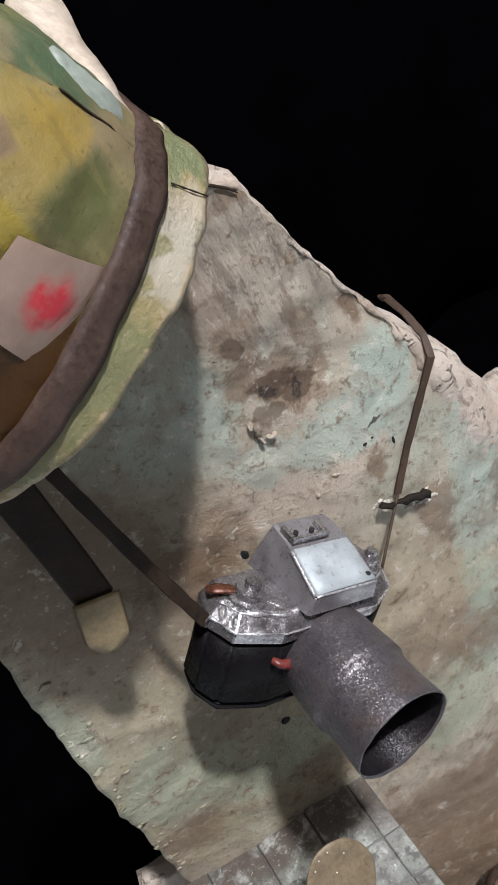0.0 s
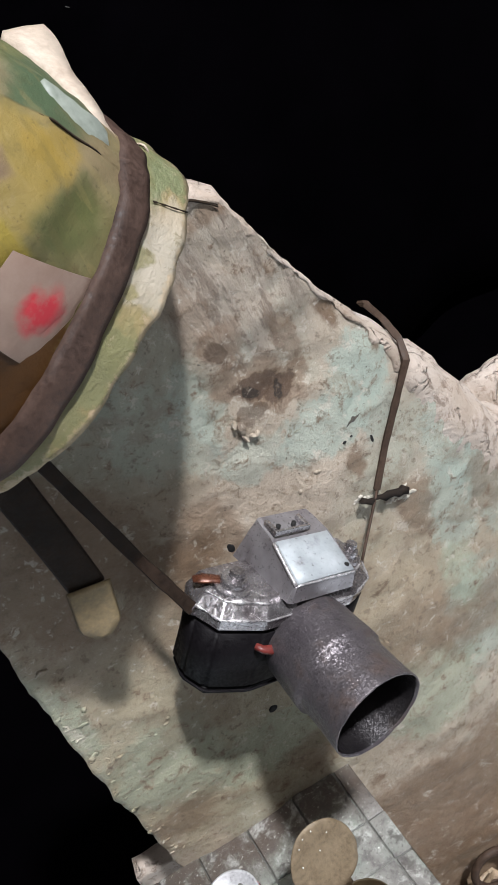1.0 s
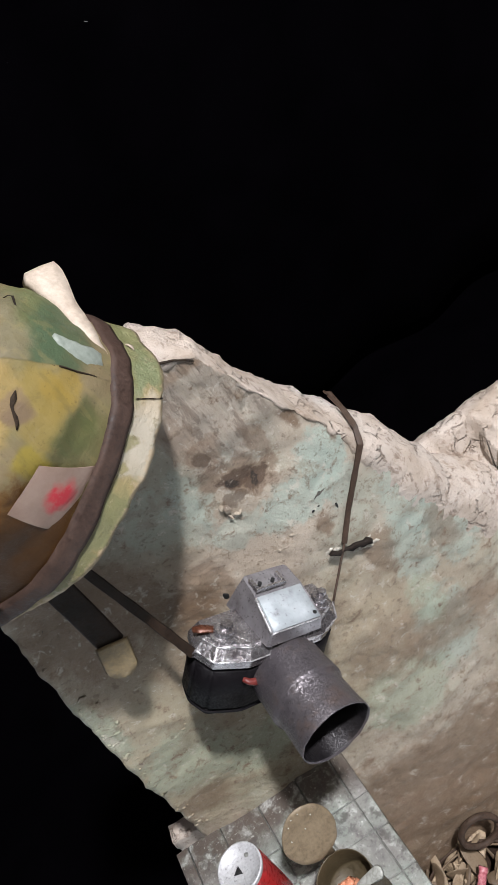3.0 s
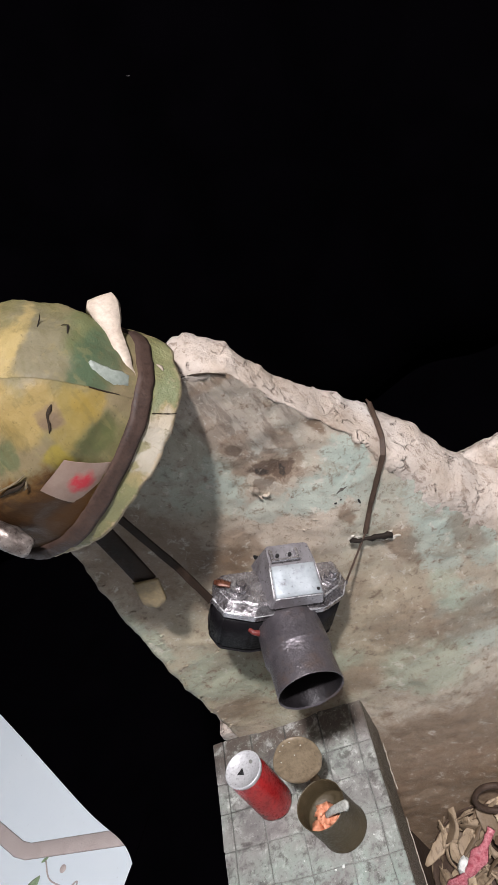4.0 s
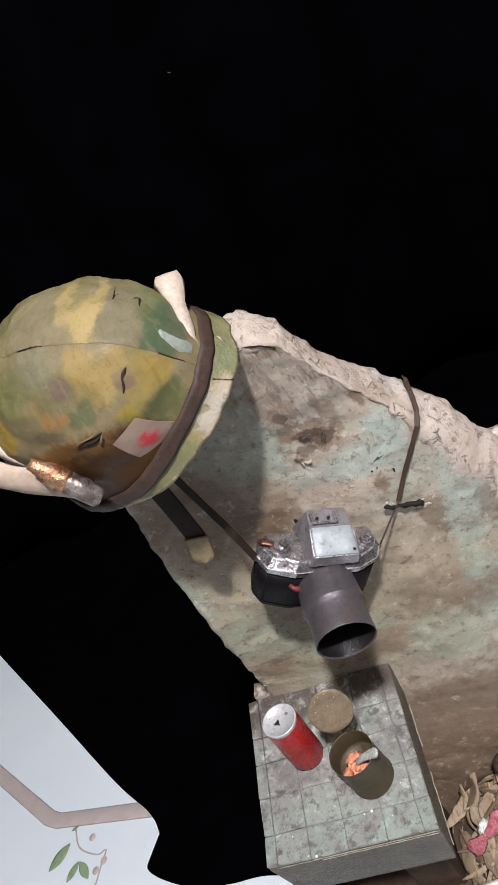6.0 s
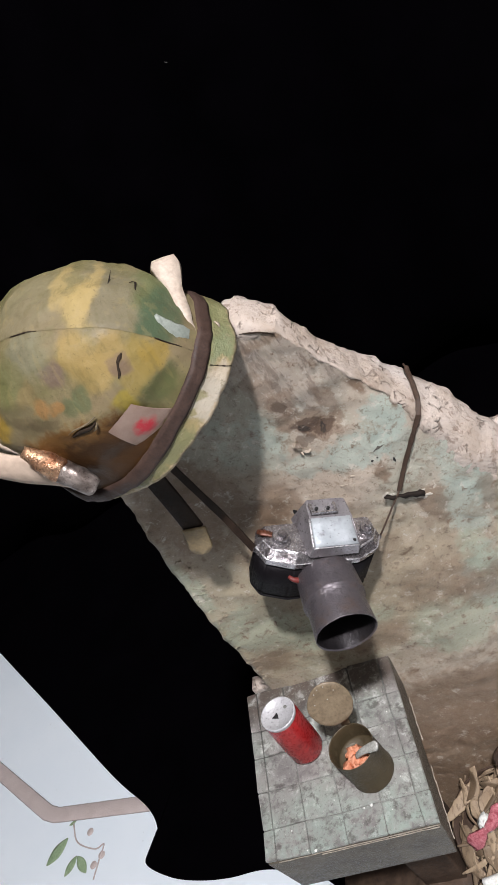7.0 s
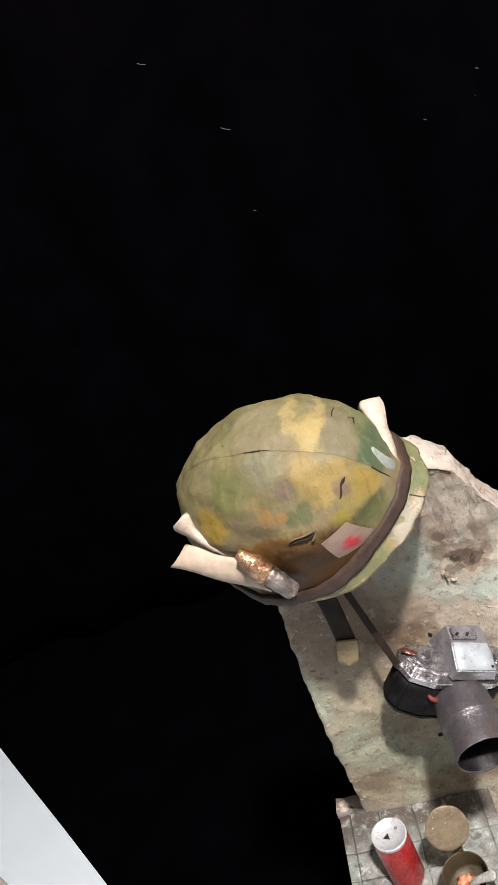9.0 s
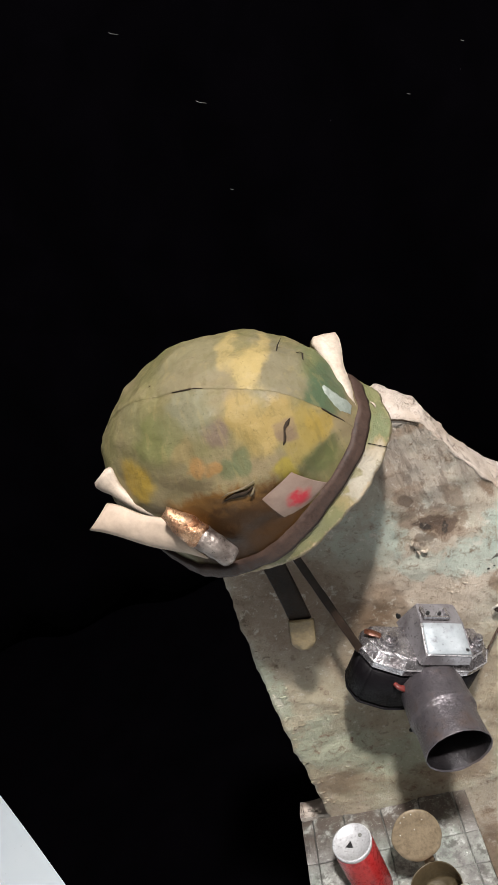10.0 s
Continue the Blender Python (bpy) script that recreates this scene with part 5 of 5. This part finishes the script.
def camera_straps():
    l = CAMERA_BASE @ Vector((-0.100, 0.014, 0.031))
    r = CAMERA_BASE @ Vector((0.086, 0.014, 0.031))
    s = thing("camera_strap", (0.1, 0.68, 1.1), "thin dark brown strap of the camera, nailed to the slab", "strap")
    def straight(points, n=6):
        p = [Vector(q) for q in points]
        return [a.lerp(b, k / n) for a, b in zip(p, p[1:]) for k in range(n)] + [p[-1]]
    # this end takes the darker leather, which paints in the shadow under the helmet
    part("short_end", ribbon(straight([(-0.046, 0.624, 1.40), (-0.034, 0.624, 1.306), (-0.0205, 0.624, 1.187), tuple(l)], 8), 0.0105, 0.0025, (0.25, -1, 0), 0.2), M_STRAP_SHADED, s, smooth=False)
    line = straight([(0.2660, 0.772, 1.192), (0.2675, 0.760, 1.196), (0.2690, 0.735, 1.188), (0.2680, 0.710, 1.176), (0.2615, 0.694, 1.164), (0.213, face_depth(0.213, 1.096) - 0.004, 1.096), (0.188, face_depth(0.188, 1.058) - 0.004, 1.058)])
    part("long_end", ribbon(line, 0.0068, 0.0022, (-0.1, -1, 0.25), 0.2), M_STRAP, s, smooth=False)
    part("cord", rod(straight([(0.188, face_depth(0.188, 1.058) - 0.004, 1.058), tuple(r)]), 0.0014, 6), M_STRAP, s, "thin dark cord")
    n = thing("nail", (0.195, 0.69, 1.055), "bent rusty iron nail driven through the strap into the slab", "nail")
    line = [Vector((0.166 + 0.051 * k / 10, 0.680 + 0.010 * k / 10, 1.061 - 0.028 * k / 10 + 0.0012 * math.sin(k * 2.2))) for k in range(11)]
    bm = ribbon(line, [0.0010, 0.0036, 0.0052, 0.0030, 0.0034, 0.0062, 0.0070, 0.0058, 0.0078, 0.0072, 0.0084], 0.0040, (-0.1, -1, 0.15), 0.6)
    rough_up(bm, 0.0018, 190)
    part("shank", bm, M_IRON, n)


camera_straps()

# ---- the tiled ledge ----
LX0, LX1, LY0, LY1, LZ0, LZ1 = -0.222, 0.058, 0.392, 0.690, 0.612, 0.717


def ledge():
    t = thing("stone_ledge", (-0.08, 0.54, LZ0), "square stone ledge with worn mosaic tiles on its top", "ledge")

    def taper(bm):
        for v in bm.verts:
            k = (v.co.y - LY0) / (LY1 - LY0)
            v.co.x -= 0.038 * k
            if v.co.z < LZ0 + 0.02:
                v.co.x += -0.011 if v.co.x > -0.1 else 0.010
        return bm
    core = taper(block(LX0, LX1, LY0, LY1, LZ0, LZ1 - 0.006, 0.004))
    part("core", core, M_STONE, t, "dark grey stone sides")
    part("bedding", taper(block(LX0 + 0.003, LX1 - 0.003, LY0 + 0.003, LY1, LZ1 - 0.0058, LZ1 - 0.0026)), M_GROUT, t)
    for dz, x0, x1 in ((-0.0065, LX0 + 0.02, LX1 - 0.001), (-0.0115, LX0 + 0.09, LX1 - 0.004)):
        line = [Vector((x, LY0 - 0.0006, LZ1 + dz + 0.0012 * noise.noise(Vector((x * 50, dz * 900, 0))))) for x in np.linspace(x0, x1, 70)]
        part("front_edge", ribbon(line, [0.0003 + 0.0013 * max(0.0, 0.25 + noise.noise(Vector((k * 0.31, dz * 500, 3)))) for k in range(70)], 0.0016, (0, -1, 0.4), 0.5), M_EDGE, t, "chipped pale front edge")
    for y0, y1 in ((0.41, 0.53), (0.575, 0.66)):
        s = [Vector((LX1 - 0.011 - 0.038 * (y - LY0) / 0.3 + 0.0015 + 0.0012 * noise.noise(Vector((y * 60, 0, 0))), y, LZ0 + 0.004)) for y in np.linspace(y0, y1, 24)]
        part("side_edge", ribbon(s, [0.0003 + 0.0016 * max(0.0, 0.35 + noise.noise(Vector((k * 0.5, y0 * 90, 1)))) for k in range(24)], 0.0016, (1, 0, 0.3), 0.9), M_EDGE, t, "chipped pale lower edge")
    post = block(LX0 + 0.05, LX1 - 0.14, LY0 + 0.16, LY1 - 0.005, 0.0, LZ0 - 0.001, 0.006)
    part("post", post, M_EARTH, t, "plain dark post under the ledge")
    xs = [-0.222, -0.202, -0.146, -0.083, -0.020, 0.036, 0.058]
    ys = [0.392, 0.440, 0.502, 0.562, 0.612, 0.690]
    rnd = random.Random(11)
    for i in range(len(xs) - 1):
        for j in range(len(ys) - 1):
            g = rnd.uniform(0.0004, 0.0011)
            x0, x1, y0, y1 = xs[i] + g, xs[i + 1] - g, ys[j] + g, ys[j + 1] - g
            top = LZ1 + rnd.uniform(-0.0006, 0.0006)
            bm = block(x0, x1, y0, y1, LZ1 - 0.006, top, 0.0013, 1)
            for v in bm.verts:
                v.co.x -= 0.038 * (v.co.y - LY0) / (LY1 - LY0)
                shift = noise.noise_vector(v.co * 40) * 0.0022
                v.co += Vector((shift.x, shift.y, shift.z * 0.3))
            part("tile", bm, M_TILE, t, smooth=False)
    for x, y, r in ((-0.040, 0.439, 0.0026), (-0.052, 0.437, 0.0014), (-0.136, 0.393, 0.0024), (-0.150, 0.396, 0.0012), (0.012, 0.47, 0.0011), (-0.10, 0.46, 0.001), (-0.175, 0.43, 0.0012), (0.005, 0.58, 0.0011), (-0.16, 0.60, 0.001), (-0.008, 0.425, 0.001)):
        part("paint_drop", lump((x, y, LZ1 + 0.0004), (r, r, r * 0.6), x * 70, 2, 0.4), M_WHITECLOTH, t, "white drop of paint")
    return t


LEDGE = ledge()


def soda_can():
    c = thing("soda_can", (-0.139, 0.553, LZ1 + 0.001), "red lacquered drink can with a dull white top", "can")
    m = Matrix.Translation((-0.139, 0.553, LZ1 + 0.001)) @ Euler((radians(-1.5), radians(2.5), 0)).to_matrix().to_4x4()
    bm = turned([(0.0001, 0.001), (0.024, 0.0), (0.0265, 0.003), (0.029, 0.010), (0.0295, 0.05), (0.0295, 0.098), (0.0285, 0.105), (0.0278, 0.108)], m, 48)
    rough_up(bm, 0.0012, 32)
    part("body", bm, M_RED_METAL, c)
    top = part("top", turned([(0.0279, 0.107), (0.0294, 0.112), (0.0296, 0.1150), (0.0284, 0.1158), (0.0268, 0.1152), (0.0256, 0.1122), (0.0001, 0.1126)], m, 48), M_CANTOP, c, "dull white painted can top")
    part("opening", turned([(0.0001, 0.1134), (0.0062, 0.1134), (0.0070, 0.1125)], m @ Matrix.Translation((-0.004, -0.003, 0)) @ Matrix.Rotation(radians(75), 4, "Z"), 3), M_DARK, top, "black three-cornered opening")
    part("rivet", turned([(0.0001, 0.1142), (0.0026, 0.1140), (0.0030, 0.1125)], m @ Matrix.Translation((0.012, 0.010, 0)), 10), M_GROUT, top)
    return c


soda_can()


def open_tin():
    at = Vector((-0.031, 0.490, LZ1 + 0.001))
    c = thing("food_tin", at, "open olive food tin with its tan lid bent up", "tin")
    m = Matrix.Translation(at)
    bm = turned([(0.0001, 0.0), (0.035, 0.0), (0.0362, 0.003), (0.0352, 0.006), (0.0352, 0.076), (0.0362, 0.079), (0.0358, 0.081), (0.0345, 0.079), (0.034, 0.05), (0.034, 0.042), (0.0001, 0.042)], m, 56)
    rough_up(bm, 0.0005, 50)
    part("body", bm, M_TIN, c, "dark olive tin")
    lm = Matrix.Translation((-0.034, 0.531, 0.853)) @ look((0, 0, 0), (-0.28, 0.86, -0.42)).to_3x3().to_4x4()
    bm = turned([(0.0001, 0.001), (0.026, 0.001), (0.030, 0.0018), (0.0345, 0.001), (0.0352, 0.0), (0.034, -0.0012), (0.0001, -0.0008)], lm, 44, 0.05)
    rough_up(bm, 0.0008, 55)
    lid = part("lid", bm, M_LID, c, "tan lid with a milled edge, bent upright")
    for k, (x, y) in enumerate(((-0.012, 0.027), (-0.004, 0.031), (0.006, 0.030), (0.001, 0.010), (-0.020, 0.012), (0.016, 0.017))):
        part("paint_drop", lump(lm @ Vector((x, y, 0.002)), (0.0008, 0.0008, 0.0007), k * 2.1, 1, 0.4), M_WHITECLOTH, lid, "white drop of paint")
    part("hinge", ribbon([Vector((-0.034, 0.5255, 0.797)), Vector((-0.034, 0.529, 0.808)), Vector((-0.035, 0.530, 0.820))], 0.016, 0.0012, (0, -1, 0)), M_LID, c)
    f = thing("food", at + Vector((0, 0, 0.043)), "bright orange mash heaped in the open tin", "food")
    bms = []
    rnd = random.Random(5)
    for k in range(30):
        a, r = rnd.uniform(0, 6.28), rnd.uniform(0, 0.021)
        bms.append(lump(at + Vector((-0.004 + r * math.cos(a), -0.010 + r * 0.8 * math.sin(a), 0.052 + rnd.uniform(0, 0.009))), (0.0075, 0.0075, 0.006), k * 1.3, 2, 0.9))
        rough_up(bms[-1], 0.0016, 260)
    part("mash", join(*bms), M_FOOD, f)
    s = thing("spoon", at + Vector((0.02, 0.0, 0.07)), "grey plastic spoon lying across the tin into the food", "spoon")
    line = curve_through([tuple(at + Vector(q)) for q in ((0.004, -0.012, 0.070), (0.018, -0.014, 0.082), (0.034, -0.016, 0.090), (0.048, -0.018, 0.095))], 6)
    part("handle", ribbon(line, [0.008 + 0.009 * (i / (len(line) - 1)) if i < len(line) - 3 else (0.0155, 0.0125, 0.006)[i - len(line) + 3] for i in range(len(line))], 0.004, (0, -0.3, 1)), M_SPOON, s)


open_tin()


# ---- at the foot of the slab ----
def earth_base():
    def fn(u, v):
        x, y = -0.40 + 1.2 * u, 0.36 + 0.6 * v
        d = min(u, 1 - u, v + 0.05, 1.05 - v)
        p = Vector((x, y, 0))
        return (x, y, 0.012 + 0.10 * min(1, d * 5) + 0.018 * noise.noise(p * 9) * min(1, d * 6) + 0.008 * noise.noise(p * 30))
    tagged(part("earth_base", sheet(fn, 90, 50), M_EARTH), "rough brown earth-coloured base under the slab", "base")


earth_base()


def basket():
    at = Vector((0.057, 0.572, 0.213))
    m = Matrix.Translation(at) @ Euler((radians(36), radians(-8), 0)).to_matrix().to_4x4()
    b = thing("basket", (0.045, 0.56, 0.11), "shallow woven tray of dry husks leaning against the slab", "basket")
    for k, (z, r) in enumerate(((-0.04, 0.117), (-0.025, 0.123), (-0.010, 0.127))):
        line = [m @ Vector((r * math.cos(a), r * 0.9 * math.sin(a), z + 0.005 * math.sin(a * 7 + k))) for a in [i * math.pi / 24 for i in range(49)]]
        part("hoop", rod(line, 0.0020, 8), M_HUSK, b)
    bm = turned([(0.0001, -0.062), (0.106, -0.06), (0.118, -0.045), (0.126, -0.006), (0.122, -0.006), (0.114, -0.04), (0.0001, -0.05)], m, 40)
    part("tray", bm, M_STRAP, b, "dark woven bottom")
    ring = [Vector((0.115 + 0.034 * math.cos(a), 0.655 + 0.006 * math.sin(a), 0.335 + 0.036 * math.sin(a))) for a in [i * math.pi / 12 for i in range(25)]]
    part("handle", rod(ring, 0.006, 8), M_STRAP, b, "bent cane handle")
    rnd = random.Random(8)
    for k in range(125):
        a, r = rnd.uniform(0, 6.28), 0.128 * math.sqrt(rnd.uniform(0.0, 1.0))
        p = m @ Vector((r * math.cos(a), 0.9 * r * math.sin(a), rnd.uniform(-0.022, 0.010)))
        turn = rnd.gauss(1.0, 0.9)
        d = m.to_3x3() @ Vector((math.cos(turn), math.sin(turn), rnd.uniform(-0.25, 0.25)))
        up = m.to_3x3() @ Vector((rnd.uniform(-1.0, 1.0), rnd.uniform(-1.0, 1.0), 1))
        size, w = rnd.uniform(0.04, 0.10), rnd.uniform(0.014, 0.038) if k % 5 < 2 else rnd.uniform(0.003, 0.010)
        line = curve_through([p - d * size / 2, p + up * rnd.uniform(-0.004, 0.006) + m.to_3x3() @ Vector((rnd.uniform(-0.012, 0.012), 0, 0)), p + d * size / 2], 5)
        n = len(line)
        leaf = part("dry_husk", ribbon(line, [0.002 + w * math.sin(math.pi * (i + 0.3) / n) ** 0.7 for i in range(n)], 0.0009, up, 0.25), M_HUSK)
        tagged(leaf, "curled dry tan husk lying in the tray", "husk", "husks in the tray")
    line = curve_through([tuple(m @ Vector(q)) for q in ((-0.085, 0.005, 0.022), (-0.055, 0.020, 0.034), (-0.025, 0.035, 0.036), (0.005, 0.055, 0.034), (0.04, 0.085, 0.03))], 6)
    bm = ribbon(line, [0.024 + 0.010 * math.sin(i * 0.5) for i in range(len(line))], 0.006, m.to_3x3() @ Vector((0.2, 0, 1)), 0.4)
    rough_up(bm, 0.0025, 80)
    tagged(part("wrapper", bm, M_WRAP), "crumpled red wrapper lying on the husks", "wrapper")
    bm = lump(m @ Vector((-0.040, 0.038, 0.026)), (0.013, 0.016, 0.008), 3.0, 3, 0.9)
    rough_up(bm, 0.006, 95)
    tagged(part("paper_ball", bm, M_WHITECLOTH), "small crumpled white paper among the husks", "paper")
    bm = sheet(lambda u, v: (-0.03 + 0.2 * u, 0.40 + 0.11 * v + 0.05 * u, 0.135 + 0.05 * v + 0.02 * math.sin(5 * u + 2 * v) + 0.012 * noise.noise(Vector((u * 6, v * 6, 0)))), 20, 14, 0.006, (0, 0, -1))
    tagged(part("white_cloth", bm, M_WHITECLOTH), "folded white cloth beside the tray", "cloth")


basket()
